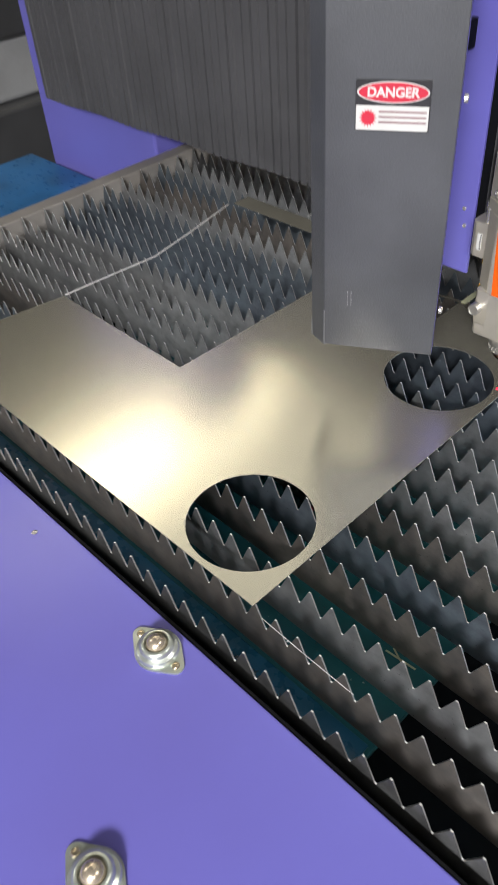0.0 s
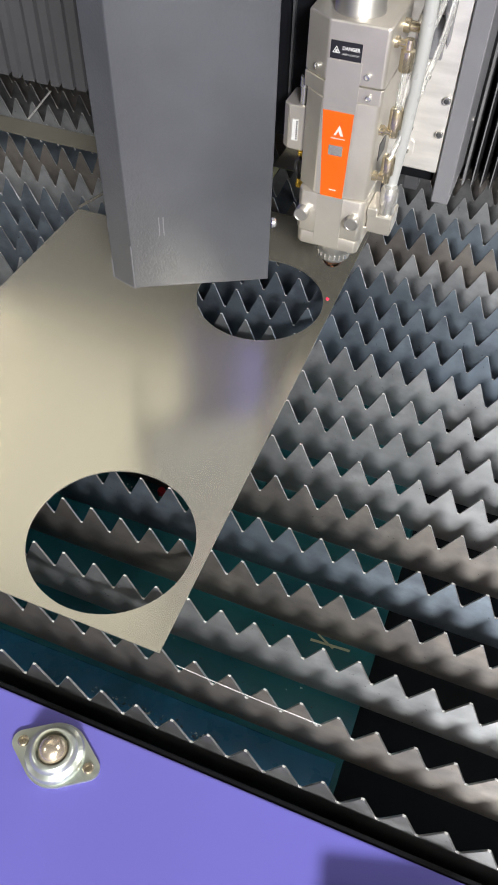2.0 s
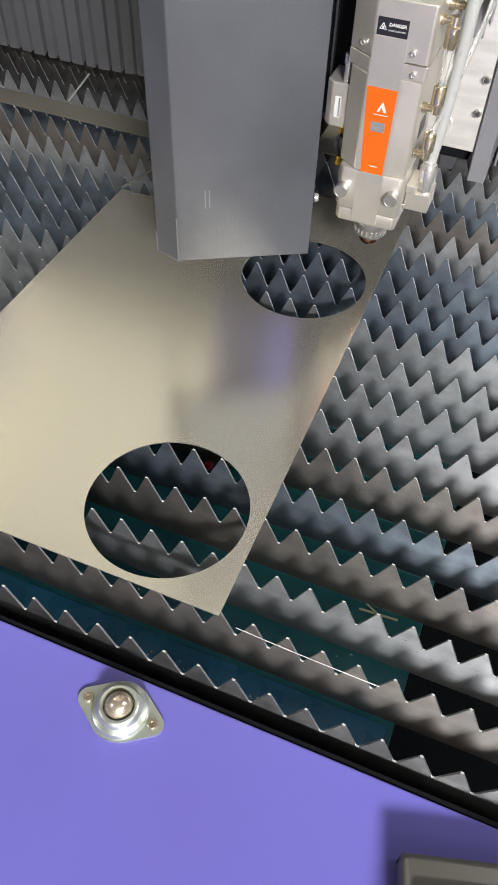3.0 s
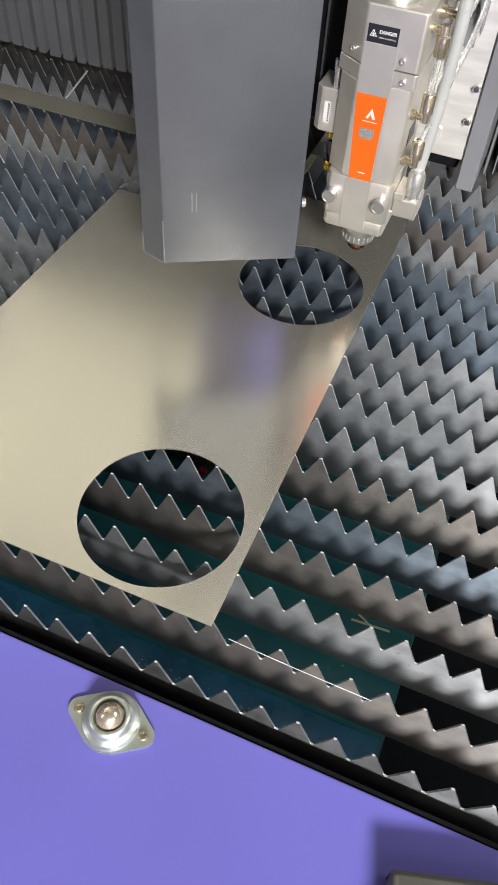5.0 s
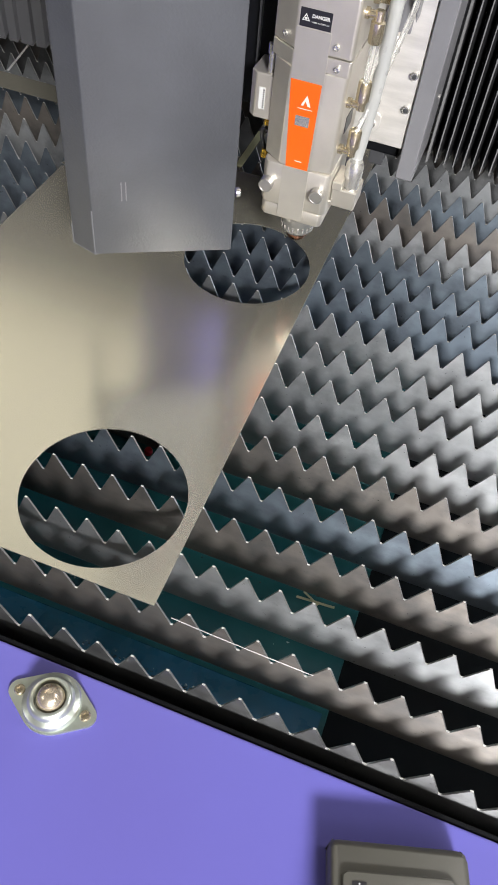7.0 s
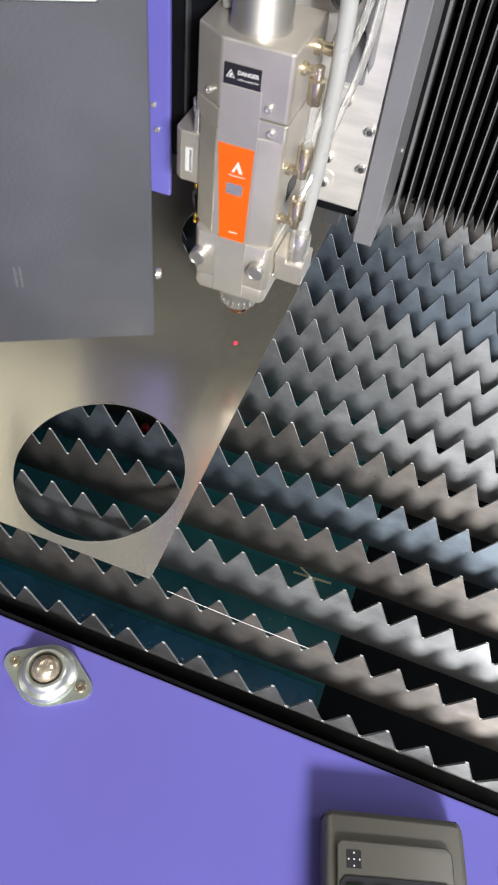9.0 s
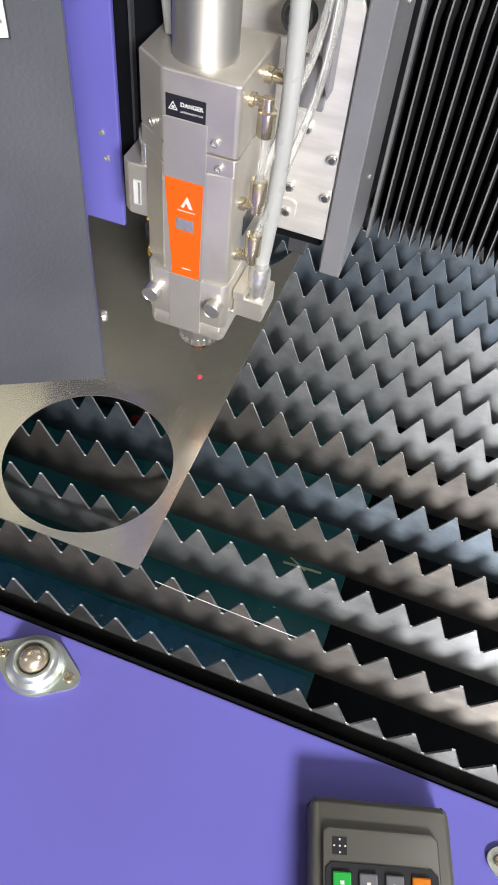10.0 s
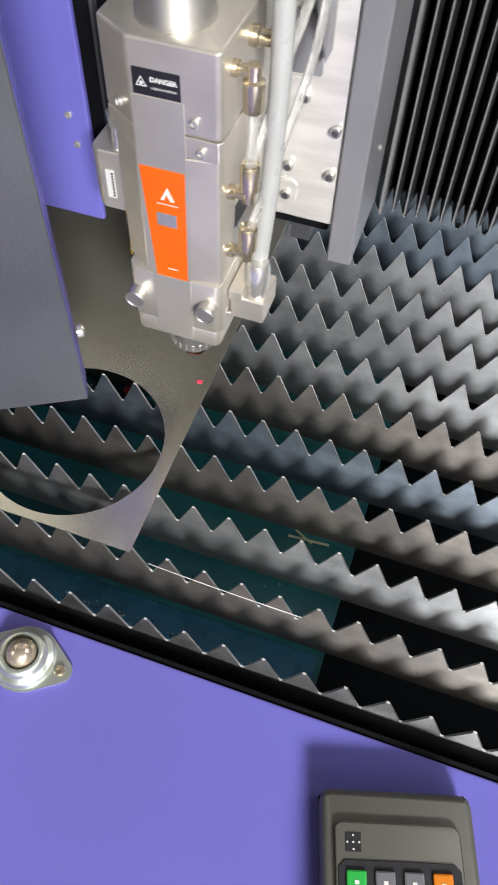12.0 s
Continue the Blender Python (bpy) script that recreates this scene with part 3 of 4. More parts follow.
def laser_head():
    """Local x, y are measured from the cutting axis; z from the slat tips."""
    ob = thing("laser_cutter", "silver aluminium laser cutter with an orange label", "laser head")
    fy = -0.036  # front face
    # upper block with a chamfered corner
    part("upper_block", prism([(-0.0425, 0.040), (-0.0425, fy + 0.0155), (-0.0195, fy), (0.0330, fy), (0.0350, fy + 0.0025), (0.0350, 0.040)], 0.268, 0.319, 0.0016, 2), ALU, ob)
    part("upper_cover", prism([(-0.0425, 0.040), (-0.0425, fy + 0.0155), (-0.0195, fy), (0.0330, fy), (0.0350, fy + 0.0025), (0.0350, 0.040)], 0.2535, 0.2672, 0.0006, 1), ALU, ob)
    # middle body with chamfered vertical front edges
    c = 0.0135
    part("middle_body", prism([(-0.0385, 0.04), (-0.0385, fy + c), (-0.0195, fy - 0.0003), (0.0135, fy - 0.0003), (0.0315, fy + 0.0028), (0.0335, fy + 0.006), (0.0335, 0.04)], 0.158, 0.2530, 0.0008, 1), ALU, ob)
    # lower block, tapering to the nozzle
    part("lower_block", prism([(-0.036, 0.035), (-0.036, fy + 0.006), (-0.031, fy - 0.001), (0.030, fy - 0.001), (0.034, fy + 0.003), (0.034, 0.035)], 0.112, 0.1575, 0.002, 2), ALU, ob, smooth=True)
    part("base_plate", prism([(-0.034, 0.032), (-0.034, fy + 0.005), (-0.029, fy), (0.029, fy), (0.032, fy + 0.004), (0.032, 0.032)], 0.0965, 0.1115, 0.0015, 2), ALU, ob, smooth=True)
    part("front_strip", box(-0.0185, 0.0128, fy - 0.0006, fy + 0.0004, 0.1580, 0.2870, 0.0002, 1), ALU_STRIP, ob, "darker satin strip down the front")
    part("front_strip", box(-0.0150, 0.0120, fy - 0.0016, fy + 0.0004, 0.1000, 0.1572, 0.0002, 1), ALU_STRIP, ob)
    noz = part("nozzle", turned([(0.0, 0.099), (0.0185, 0.0984), (0.0185, 0.0915), (0.0172, 0.0895), (0.0172, 0.0815), (0.0160, 0.0800), (0.0135, 0.0770), (0.0120, 0.0765), (0.0, 0.0765)], 40, pose(0.004, -0.016, -0.0025)), TUBE, ob, "knurled chrome nozzle ring", True)
    for k in range(20):
        a = 2 * math.pi * k / 20
        part("knurl", turned([(0.0011, 0.0835), (0.0011, 0.0885), (0, 0.0885)], 6, pose(0.004 + 0.0172 * math.cos(a), -0.016 + 0.0172 * math.sin(a), -0.0025)), CHROME, noz)
    part("nozzle_tip", turned([(0.0118, 0.0764), (0.0118, 0.0735), (0.0095, 0.0690), (0.0045, 0.0655), (0.0012, 0.0655), (0.0, 0.067)], 32, pose(0.004, -0.016, -0.0025)), COPPER, ob, "copper nozzle tip", True)
    # collimator tube
    part("tube", turned([(0.0222, 0.3191), (0.0222, 0.322), (0.0216, 0.323), (0.0216, 0.47), (0.028, 0.472), (0.028, 0.52), (0, 0.52)], 56, pose(-0.0015, -0.006, 0)), TUBE, ob, "round polished aluminium tube", True)
    # danger label
    lab = part("warning_label", box(-0.0165, 0.0115, fy - 0.0006, fy + 0.0002, 0.288, 0.303), LBLACK, ob, "black warning label")
    lettering("DANGER", 0.0039, pose(0.0018, fy - 0.0007, 0.2975) @ FRONT, WHITE, lab, bold=0.00014)
    lettering("LASER RADIATION", 0.00185, pose(0.0018, fy - 0.0007, 0.2928) @ FRONT, WHITE, lab)
    tri = bmesh.new()
    a, b = 0.0040, 0.0027
    def corner(r, k):
        t = math.pi / 2 + k * 2 * math.pi / 3
        return (-0.0112 + r * math.cos(t), fy - 0.0008, 0.2950 + r * math.sin(t))
    o = [tri.verts.new(corner(a, k)) for k in range(3)]
    i_ = [tri.verts.new(corner(b, k)) for k in range(3)]
    for k in range(3):
        tri.faces.new((o[k], i_[k], i_[(k + 1) % 3], o[(k + 1) % 3]))
    part("warning_triangle", tri, WHITE, lab)
    part("warning_spot", turned([(0.0011, 0), (0.0011, 0.0002), (0, 0.0002)], 12, pose(-0.0112, fy - 0.0006, 0.2948, 90, 0, 0)), WHITE, lab)
    # orange label with its window
    org = part("orange_label", prism([(-0.0178, 0.2425), (0.0115, 0.2425), (0.0100, 0.1540), (-0.0122, 0.1540)], fy - 0.0009, fy - 0.0006, 0, axis="y"), ORANGE, ob, "orange label with a small window")
    part("window", box(-0.0090, 0.0048, fy - 0.0013, fy - 0.0008, 0.2005, 0.2105, 0.0002, 1), CHROME, org)
    part("emblem", prism([(-0.0055, 0.2205), (-0.0030, 0.2205), (-0.0012, 0.2250), (0.0012, 0.2205), (0.0040, 0.2205), (-0.0004, 0.2305)], fy - 0.0012, fy - 0.0009, 0, axis="y"), WHITE, org)
    part("bar_of_print", box(-0.0080, 0.0060, fy - 0.0011, fy - 0.0009, 0.2172, 0.2178), WHITE, org)
    part("bar_of_print", box(-0.0040, 0.0032, fy - 0.0011, fy - 0.0009, 0.1643, 0.1652), WHITE, org)
    # screws and knobs
    for x, y, z, turn in ((-0.0285, fy + 0.0057, 0.277, -34.7), (0.0190, fy - 0.0003, 0.2775, 0), (0.0225, fy - 0.0003, 0.2595, 0)):
        part("cap_screw", turned([(0.0027, 0), (0.0027, 0.0020), (0.0017, 0.0023), (0.0014, 0.0012), (0, 0.0012)], 16, pose(x, y, z, 90, 0, turn)), CHROME, ob, smooth=True)
    for x, z in ((-0.0285, 0.1345), (0.0245, 0.1365)):
        part("knob", turned([(0.0066, 0), (0.0072, 0.0005), (0.0072, 0.0092), (0.0066, 0.0100), (0.0058, 0.0100), (0.0054, 0.0096), (0, 0.0096)], 28, pose(x, fy, z, 90, 0, 0)), TUBE, ob, "round thumb screw", True)
    part("foot_screw", turned([(0.0016, 0), (0.0016, 0.002), (0, 0.002)], 10, pose(0.0345, -0.022, 0.122, 0, 90, 0)), CHROME, ob)
    # side arm with air inlet
    arm = part("side_arm", prism([(0.0345, -0.020), (0.060, -0.020), (0.060, 0.012), (0.0345, 0.012)], 0.116, 0.1365, 0.0012, 1), ALU, ob)
    part("arm_clamp", box(0.0345, 0.045, -0.024, 0.010, 0.137, 0.146, 0.001), ALU, ob)
    part("inlet_collar", turned([(0.0075, 0.1365), (0.0075, 0.147), (0.0090, 0.148), (0.0090, 0.162), (0.0072, 0.166), (0, 0.166)], 28, pose(0.0515, -0.010, 0)), CHROME, arm, "chrome hose collar", True)
    part("air_hose", pipe([(0.050, -0.004, 0.160), (0.055, -0.003, 0.23), (0.057, -0.002, 0.31), (0.054, 0.0, 0.40), (0.048, 0.004, 0.52)], 0.0062, 14), HOSE, ob, "thick milky white air hose", True)
    # elbow fittings with clear hoses
    for k, (z, y) in enumerate(((0.303, -0.018), (0.2260, -0.021), (0.1800, -0.021))):
        f = part("elbow_fitting", turned([(0.0048, 0), (0.0048, 0.004), (0.0033, 0.005), (0.0033, 0.014), (0.0, 0.014)], 18, pose(0.034, y, z, 0, 90, 0)), BRASS, ob, "brass elbow hose fitting", True)
        d = -1 if k == 0 else 1
        part("elbow_sleeve", turned([(0.0, -0.0042), (0.0040, -0.0040), (0.0042, 0.004), (0.0063, 0.005), (0.0063, 0.021), (0.0056, 0.0225), (0.0032, 0.0205)], 20, pose(0.047, y, z) @ pose(0, 0, 0, 180 if d < 0 else 0)), BRASS, f, smooth=True)
    part("clear_hose", pipe([(0.047, -0.018, 0.288), (0.0475, -0.018, 0.270), (0.047, -0.020, 0.256), (0.047, -0.021, 0.240)], 0.0030, 10), CLEAR, ob, smooth=True)
    part("clear_hose", pipe([(0.047, -0.020, 0.245), (0.055, 0.012, 0.290), (0.066, 0.030, 0.35), (0.068, 0.035, 0.50)], 0.0028, 10), CLEAR, ob, smooth=True)
    part("clear_hose", pipe([(0.047, -0.021, 0.196), (0.060, 0.015, 0.255), (0.072, 0.030, 0.33), (0.073, 0.035, 0.50)], 0.0028, 10), CLEAR, ob, smooth=True)
    # upper rear fitting and black cap
    part("rear_fitting", turned([(0.006, 0), (0.006, 0.006), (0.0045, 0.007), (0.0045, 0.016), (0, 0.016)], 18, pose(0.034, 0.012, 0.306, 0, 90, 0)), BRASS, ob, smooth=True)
    part("rear_hose_nut", turned([(0.0052, 0), (0.0052, 0.020), (0.0042, 0.022), (0, 0.022)], 18, pose(0.050, 0.014, 0.308, -15, 12, 0)), CHROME, ob, smooth=True)
    # sensor block at the side with its print and connectors
    sen = part("sensor_block", prism([(-0.0625, 0.020), (-0.0625, -0.012), (-0.056, -0.018), (-0.0345, -0.018), (-0.0345, 0.020)], 0.187, 0.231, 0.001, 1), ALU, ob, "grey sensor block")
    part("bar_code_label", box(-0.052, -0.046, -0.0188, -0.0182, 0.197, 0.218), WHITE, sen, "white bar code label")
    for k in range(9):
        part("bar", box(-0.0482, -0.0465, -0.0190, -0.0187, 0.1985 + k * 0.0021, 0.1997 + k * 0.0021), LBLACK, sen)
    for z in (0.177, 0.142):
        part("connector", turned([(0.0042, 0), (0.0042, 0.004), (0.0034, 0.005), (0.0034, 0.009), (0, 0.009)], 14, pose(-0.044, -0.006, z)), GOLD, ob, "golden plug", True)
    part("sensor_cable", pipe([(-0.044, -0.006, 0.150), (-0.050, 0.0, 0.157), (-0.050, 0.0, 0.165), (-0.044, -0.006, 0.173)], 0.0022, 8), RUBBER, ob)
    part("foot_bracket", box(-0.042, -0.0342, -0.010, 0.010, 0.128, 0.140, 0.001), ALU, ob)
    part("small_elbow", turned([(0.0034, 0), (0.0034, 0.016), (0.0044, 0.017), (0.0044, 0.026), (0, 0.026)], 14, pose(-0.044, -0.012, 0.2312)), CHROME, ob, smooth=True)
    # cable at the top
    part("cable_boot", pipe([(-0.031, 0.008, 0.3195), (-0.036, 0.010, 0.352)], 0.0052, 12), HOSE, ob, "white cable boot", True)
    part("cable", pipe([(-0.036, 0.010, 0.350), (-0.037, 0.012, 0.40), (-0.030, 0.014, 0.52)], 0.0040, 12), GREYBAR, ob, smooth=True)
    part("rating_label", box(0.0336, 0.0341, -0.008, 0.018, 0.188, 0.205), LBLACK, ob, "small black rating label")
    return ob


def axis_cover():
    """The folded grey cover of the vertical axis, turned on its carriage."""
    ob = thing("axis_cover", "dark grey sheet metal cover with a laser warning sign", "machine cover")
    u, v = Vector((0.872, 0.4895)), Vector((-0.4895, 0.872))
    p2 = Vector((-0.0358, -0.1165))
    p1 = p2 - u * 0.131
    p0 = p1 + (v - u) * 0.0195
    p3, p4 = p0 + v * 0.085, p2 + v * 0.105
    z0, z1 = 0.1020, 0.62
    t = 0.002
    inner = [p2 + v * t, p1 + v * t + u * 0.0008, p0 + u * t + v * 0.0008, p3 + u * t]
    part("shell", prism([tuple(p) for p in (p2, *inner, p3, p0, p1)], z0, z1, 0.0007, 1), COVER, ob)
    lining = [p2 + v * (t + 0.0003) - u * 0.003, p1 + v * (t + 0.0003) + u * 0.0014, p1 + v * (t + 0.0015) + u * 0.0020, p2 + v * (t + 0.0015) - u * 0.003]
    part("inner_face", prism([tuple(p) for p in lining], z0 + 0.002, z1), PURPLE, ob, "purple inner face of the cover")
    flange = (p2 + v * 0.003 - u * 0.0015, p2 + v * 0.003 + u * 0.0001, p2 + u * 0.0001 + v * 0.022, p2 + v * 0.022 - u * 0.0015)
    part("edge_flange", prism([tuple(p) for p in flange], z0 + 0.001, z1, 0.0003, 1), PURPLE, ob, "purple folded edge of the cover")
    part("bracket", box(-0.125, -0.115, -0.1588, 0.0282, 0.40, 0.43), BLACK, ob)
    for q, top in ((p1, z0 + 0.048), (p0, z0 + 0.022)):  # lower corner edges' highlight, put on as lighter slivers
        part("worn_edge", prism([(q.x - 0.0006, q.y - 0.0006), (q.x + 0.0004, q.y - 0.0005), (q.x + 0.0005, q.y + 0.0006), (q.x - 0.0006, q.y + 0.0005)], z0 - 0.0003, top), KEY_GREY, ob)
    # the same painted highlight along the bottom edge
    rim = [p0 + v * 0.0008 - u * 0.0003, p1 - v * 0.0004, p1 + u * 0.002 - v * 0.0004, p1 + u * 0.002 + v * 0.001, p0 + v * 0.0020]
    part("worn_edge", prism([tuple(p) for p in rim], z0 - 0.0006, z0 + 0.0006), KEY_GREY, ob)
    m = Matrix(((u.x, v.x, 0, p2.x), (u.y, v.y, 0, p2.y), (0, 0, 1, 0), (0, 0, 0, 1)))
    for z in (0.160, 0.395):
        part("side_screw", turned([(0.0045, 0), (0.0045, 0.003), (0.0035, 0.0042), (0, 0.0042)], 18, m @ pose(0.0026, 0.010, z, 0, 90, 0)), CHROME, ob, smooth=True)
    # warning sign: dark field, red oval, white field
    ms = m @ pose(0.009, 0, 0.0005)
    sign = part("warning_sign", box(-0.1095, -0.0365, -0.0012, -0.0004, 0.3645, 0.4130), LBLACK, ob, "red and white laser warning sign")
    sign.data.transform(ms)
    oval = turned([(0.0335, 0), (0.0335, 0.0004), (0, 0.0004)], 48, Matrix.Diagonal((1, 0.27, 1, 1)))
    rim = turned([(0.0350, 0), (0.0350, 0.0002), (0, 0.0002)], 48, Matrix.Diagonal((1, 0.29, 1, 1)))
    at = ms @ pose(-0.073, -0.0012, 0.4015, 90, 0, 0)
    for name, b, mat in (("oval_rim", rim, WHITE), ("red_oval", oval, RED)):
        b.transform(at)
        part(name, b, mat, sign)
    lettering("DANGER", 0.0125, ms @ pose(-0.073, -0.0017, 0.4012) @ FRONT, WHITE, sign, bold=0.0004)
    fieldm = box(-0.1085, -0.0375, -0.0017, -0.0012, 0.3655, 0.3890)
    fieldm.transform(ms)
    part("white_field", fieldm, WHITE, sign)
    burst = []
    for k in range(32):
        r = 0.0092 if k % 2 == 0 else 0.0058
        burst.append((r * math.cos(math.pi * k / 16), r * math.sin(math.pi * k / 16)))
    bm = prism(burst, 0, 0.0003)
    bm.transform(ms @ pose(-0.0965, -0.0017, 0.3772, 90, 0, 0))
    part("red_burst", bm, RED, sign)
    for z in (0.3835, 0.3785, 0.3735):
        bm = box(-0.086, -0.0395, -0.0020, -0.0017, z - 0.0009, z + 0.0009)
        bm.transform(ms)
        part("bar_of_print", bm, BARINK, sign)
    for dx in (-0.1030, -0.0990):
        bm = box(dx - 0.0005, dx + 0.0005, -0.00025, 0.0002, z0 + 0.058, z0 + 0.077)
        bm.transform(m)
        part("scuff_mark", bm, KEY_GREY, ob)
    return ob


def carriage():
    """Plates behind the head that carry it."""
    ob = thing("axis_carriage", "carriage of milled aluminium and purple steel plates", "carriage")
    py = 0.066
    plate = part("mounting_plate", prism([(-0.030, 0.147), (0.0848, 0.147), (0.0848, 0.335), (0.076, 0.350), (-0.030, 0.350)], py, py + 0.012, 0.0012, 1, axis="y"), ALU_PLATE, ob, "bright milled aluminium plate")
    for x, z in ((0.0483, 0.1915), (0.0794, 0.2250), (0.0790, 0.1905), (0.0480, 0.1675), (0.0560, 0.245)):
        part("bolt", turned([(0.0039, 0), (0.0039, 0.0026), (0.0034, 0.0032), (0.0026, 0.0032), (0.0024, 0.002), (0, 0.002)], 20, pose(x, py - 0.0015, z, 90, 0, 0)), CHROME, plate, "socket bolt", True)
        part("bolt_socket", turned([(0.0025, 0), (0.0025, 0.0034), (0.0020, 0.0036), (0, 0.0036)], 6, pose(x, py - 0.0015, z, 90, 0, 0)), MACHINE_DARK, plate)
    for x0, x1, z0, z1 in ((0.0385, 0.0560, 0.1580, 0.1795), (0.0400, 0.0575, 0.2330, 0.2560)):
        part("boss", prism([(x0, z0), (x1 - 0.005, z0), (x1, z0 + 0.006), (x1, z1 - 0.003), (x1 - 0.003, z1), (x0, z1)], py - 0.0018, py + 0.001, 0.0008, 2, axis="y"), ALU_PLATE, plate)
    part("dark_bracket", prism([(0.040, 0.262), (0.066, 0.262), (0.066, 0.300), (0.040, 0.300)], py - 0.006, py - 0.0005, 0.0008, 1, axis="y"), GREYBAR, ob)
    part("upper_slide", prism([(-0.020, 0.3505), (0.066, 0.3505), (0.066, 0.60), (-0.020, 0.60)], py - 0.012, py + 0.012, 0.001, 1, axis="y"), ALU_PLATE, ob)
    part("stop_bracket", prism([(0.062, 0.310), (0.0705, 0.278), (0.0705, 0.46), (0.062, 0.46)], py - 0.020, py - 0.001, 0.0008, 1, axis="y"), GREYBAR, ob)
    part("rubber_stop", turned([(0.0115, 0), (0.0120, 0.008), (0.0105, 0.012), (0.0085, 0.0118), (0.0072, 0.008), (0, 0.008)], 32, pose(0.0435, py - 0.014, 0.330, 78, 0, 0)), RUBBER, ob, "round black rubber stop", True)
    part("end_bar", prism([(0.0853, 0.116), (0.1040, 0.116), (0.1040, 0.60), (0.0853, 0.60)], py - 0.004, py + 0.085, 0.0012, 1, axis="y"), GREYBAR, ob, "grey upright bar at the bellows")
    part("bellows_clamp", box(0.1042, 0.1072, 0.188, 0.2045, 0.072, 0.60, 0.0006, 1), BELLOWS_EDGE, ob, "pale clamp strip at the end of the bellows")
    for z in (0.190, 0.33):
        part("bar_screw", turned([(0.0022, 0), (0.0022, 0.002), (0, 0.002)], 12, pose(0.1040, py + 0.045, z, 0, 90, 0)), CHROME, ob)
    part("rear_block", box(-0.060, 0.080, py + 0.013, 0.329, 0.13, 0.60, 0.002), BLACK, ob)
    part("rear_block", box(0.0805, 0.1038, py + 0.0855, 0.329, 0.13, 0.60, 0.001), BLACK, ob)
    part("guide_foot", box(0.050, 0.066, py + 0.014, py + 0.04, 0.115, 0.147, 0.001), MACHINE_DARK, ob)
    pan = part("side_panel", prism([(-0.215, 0.132), (-0.0865, 0.132), (-0.0865, 0.62), (-0.215, 0.62)], 0.028, 0.033, 0.0012, 2, axis="y"), PURPLE, ob, "purple painted side panel")
    for x, z in ((-0.101, 0.218), (-0.098, 0.196)):
        part("panel_screw", turned([(0.0026, 0), (0.0026, 0.0015), (0.0014, 0.0022), (0, 0.0022)], 14, pose(x, 0.028, z, 90, 0, 0)), CHROME, pan, smooth=True)
    part("cable_duct", box(-0.110, -0.050, 0.035, 0.0655, 0.17, 0.62, 0.003), BLACK, ob)
    part("duct_edge", box(-0.0735, -0.0715, 0.0285, 0.0345, 0.17, 0.62), MACHINE_DARK, ob)
    return ob


def bellows(name, xa, xb, pitch, depth, z0, z1, label, ridge, cloth, crease, rise):
    """A pleated guard: ridges and folds along x, with a slanted shoulder at its top."""
    ob = thing(name, label, "bellows")
    n = max(2, round((xb - xa) / pitch))
    bm = bmesh.new()
    y0 = 0.205
    cols = []
    for k in range(2 * n + 1):
        x = xa + (xb - xa) * k / (2 * n)
        inner = k % 2 == 1
        off = depth if inner else 0.0
        jag = 0.002 * math.sin(2.9 * k)
        prof = [(y0 + off, z0 + jag + (0.006 if inner else 0)), (y0 + off, z1), (y0 + off + 0.05, z1 + 0.05), (y0 + off + 0.06, z1 + rise)]
        w = ridge * (0.7 + 0.5 * abs(math.sin(5.3 * k))) if not inner else 0.0
        cols.append([[bm.verts.new((x + s, y, z)) for y, z in prof] for s in ((-w, w) if w else (0,))])
    flat = [c for col in cols for c in col]
    owner = [k for k, col in enumerate(cols) for c in col]
    for i in range(len(flat) - 1):
        for j in range(3):
            f = bm.faces.new((flat[i][j], flat[i + 1][j], flat[i + 1][j + 1], flat[i][j + 1]))
            f.material_index = 1 if owner[i] == owner[i + 1] else 0
    part("pleats", bm, [cloth, crease], ob)
    part("backing", box(xa, xb, y0 + depth + 0.07, y0 + depth + 0.09, z0 + 0.02, z1 + rise - 0.01), BLACK, ob)
    return ob


def gantry():
    """The beam behind the bellows, with its purple end leg; it travels along y alone."""
    ob = thing("gantry_beam", "purple gantry beam with an end leg outside the bed", "gantry")
    part("beam", box(-1.07, 0.85, 0.33, 0.50, 0.12, 0.46, 0.004), PURPLE, ob)
    part("end_leg", box(-1.555, -1.075, 0.275, 0.52, -0.16, 0.90, 0.006), PURPLE, ob, "purple end leg of the gantry")
    part("end_leg", box(0.86, 1.00, 0.315, 0.52, -0.16, 0.90, 0.006), PURPLE, ob, "purple end leg of the gantry")
    return ob


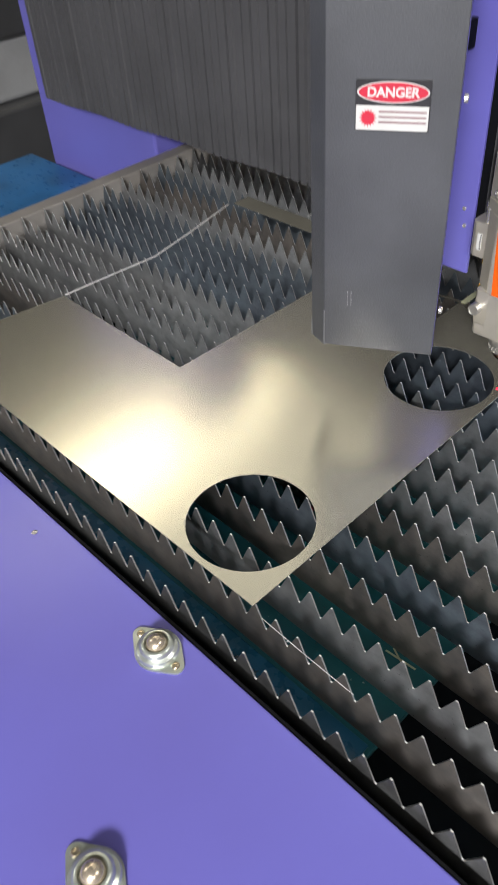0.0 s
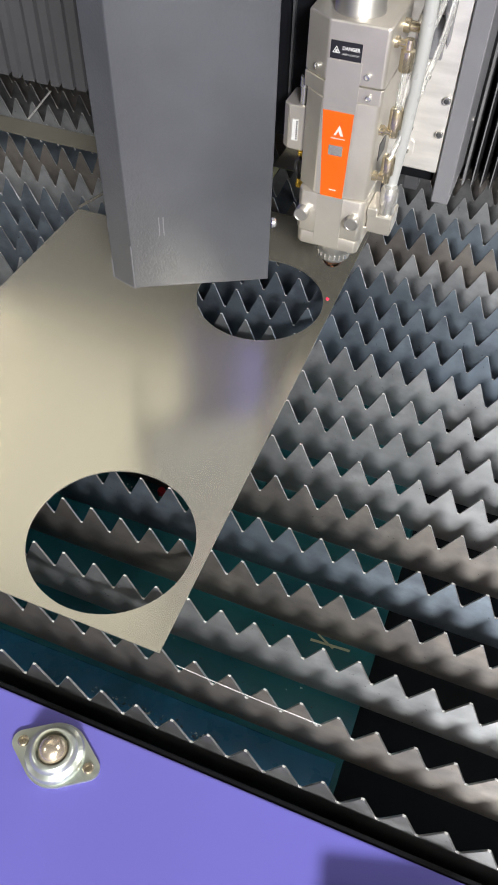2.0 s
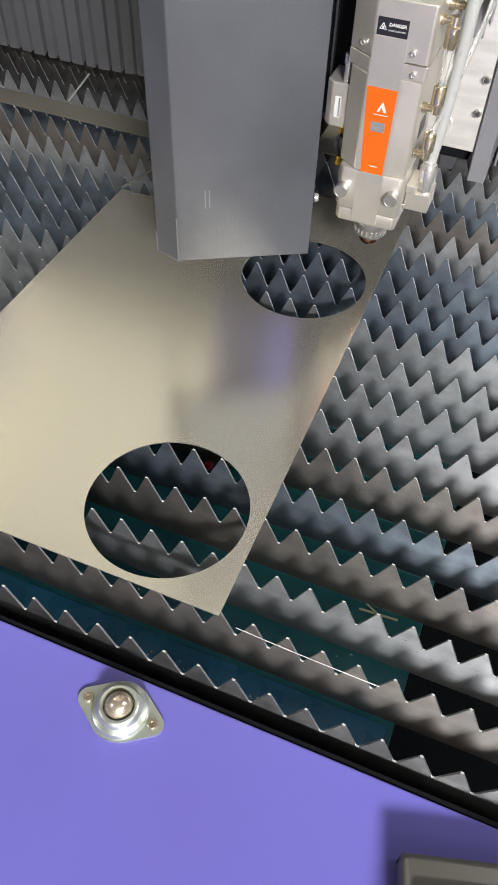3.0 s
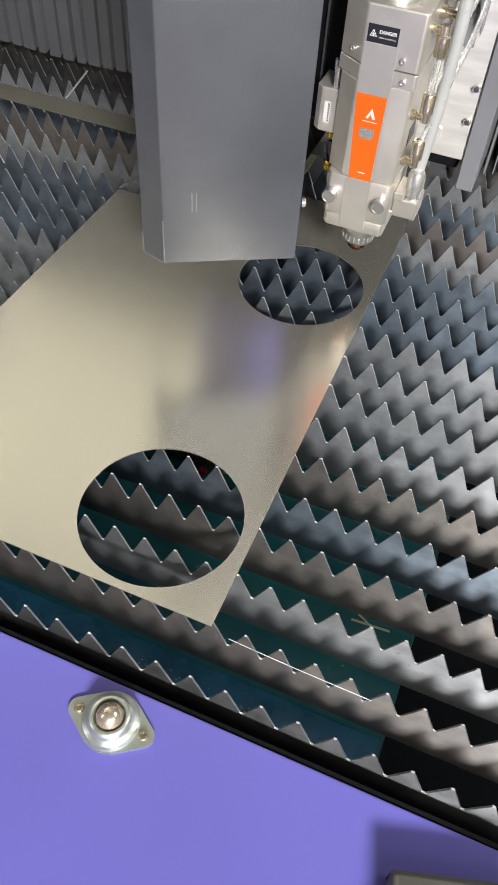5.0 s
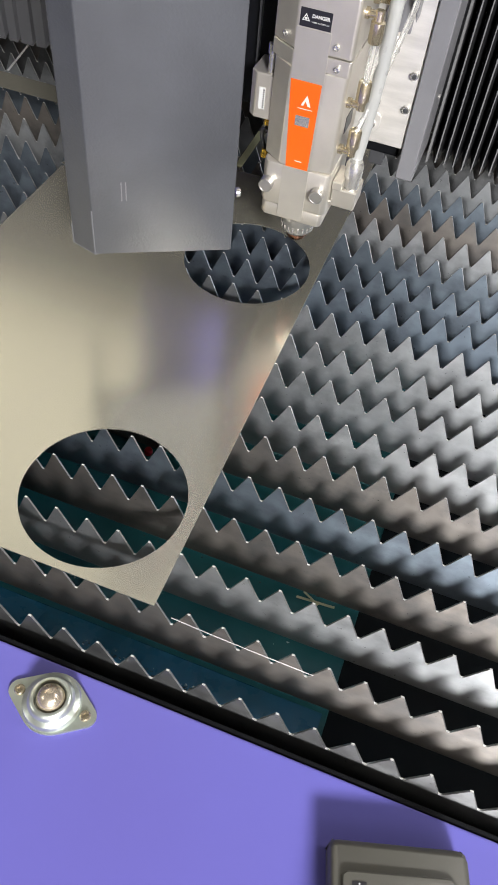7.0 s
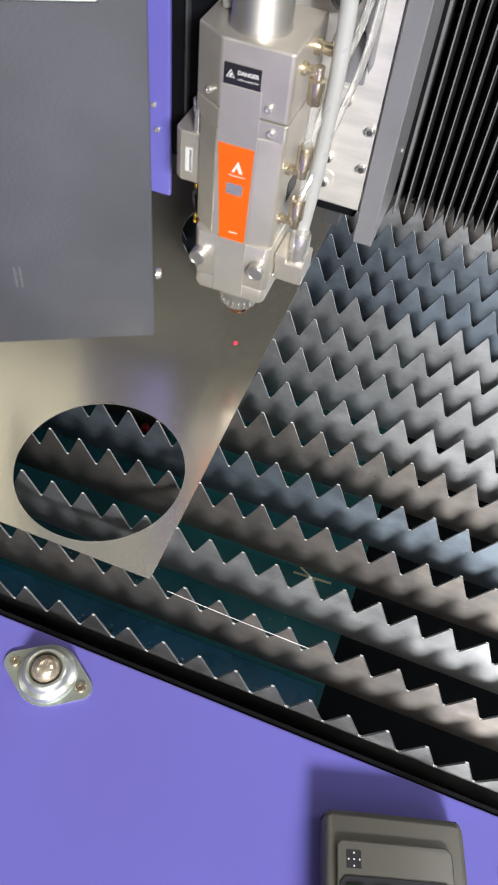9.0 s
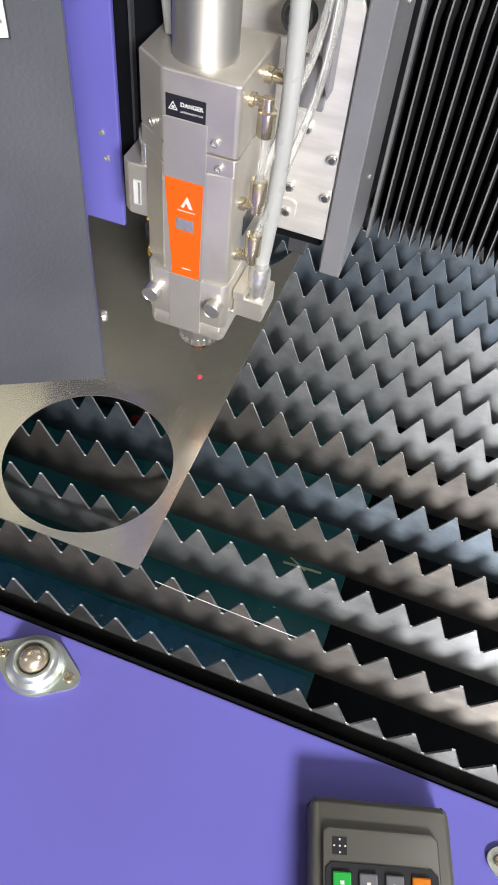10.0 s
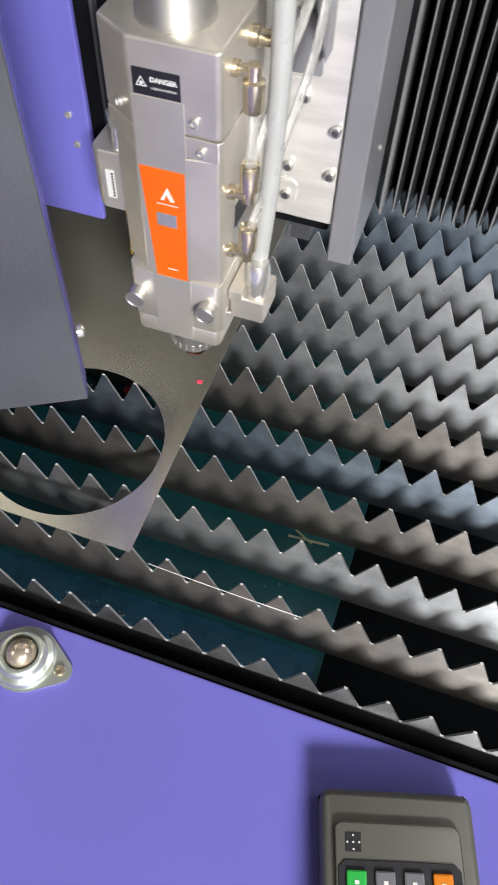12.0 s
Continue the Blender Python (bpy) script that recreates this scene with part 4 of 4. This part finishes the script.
HEAD, AXCOVER, CARRIAGE = laser_head(), axis_cover(), carriage()
BELLOWS_R = bellows("bellows", 0.1045, 0.96, 0.0112, 0.026, 0.066, 0.285, "black pleated bellows with grey creases beside the carriage", 0.0007, BELLOWS, BELLOWS_EDGE, 0.22)
BELLOWS_L = bellows("bellows", -1.38, -0.075, 0.021, 0.012, 0.078, 0.40, "dark grey pleated bellows along the beam", 0.0075, BELLOWS_GREY, BELLOWS_GREY, 0.06)
GANTRY = gantry()


def laser_dot():
    ob = link_mesh("laser_spot", turned([(0.0020, 0), (0.0020, 0.0003), (0, 0.0003)], 20), DOT)
    return tagged(ob, "small red laser aiming spot on the sheet", "laser spot")


SPOT = laser_dot()


# ---- beyond the bed ----
def side_table():
    ob = thing("blue_board", "blue board lying outside the bed rail", "board")
    part("board", box(-1.62, -1.07, 0.02, 0.72, -0.14, -0.12, 0.003), BLUE, ob)
    return ob


side_table()


def far_machine():
    ob = thing("far_machine", "grey and dark panelled machine in the hall", "machine")
    part("base", box(-4.6, -3.2, 0.4, 5.0, FLOOR_Z, FLOOR_Z + 0.35, 0.02), MACHINE_DARK, ob)
    part("body", box(-4.6, -3.3, 0.4, 5.0, FLOOR_Z + 0.351, FLOOR_Z + 0.62, 0.02), MACHINE, ob)
    part("band", box(-4.6, -3.27, 0.4, 5.0, FLOOR_Z + 0.621, FLOOR_Z + 0.95, 0.02), MACHINE_DARK, ob)
    part("top", box(-4.6, -3.3, 0.4, 5.0, FLOOR_Z + 0.951, FLOOR_Z + 1.5, 0.03), MACHINE, ob)
    return ob


far_machine()


def motions():
    rows = [(t, pose(x, y, 0)) for t, x, y in TRAVEL]
    for ob in (HEAD, AXCOVER, CARRIAGE, BELLOWS_L, BELLOWS_R):
        walk(ob, rows)
    # the remote control is put down on the table after the start, and stays
    down = pose(0.1815, -0.1125, TABLE_Z + 0.001, 0, 0, 16.8)
    away = pose(0.46, -0.42, TABLE_Z + 0.001, 0, 0, 10)
    walk(REMOTE, [(0.0, away), (0.8, away), (1.3, pose(0.30, -0.26, TABLE_Z + 0.001, 0, 0, 14)), (1.8, down), (12.0, down)])
    walk(GANTRY, [(t, pose(0, y, 0)) for t, x, y in TRAVEL])
    # the spot falls through the round hole onto the tray while the axis stands over it
    walk(SPOT, [(t, pose(x, y, -0.0795 if 3.2 < t < 7.8 else 0.0016)) for t, x, y in TRAVEL])


motions()
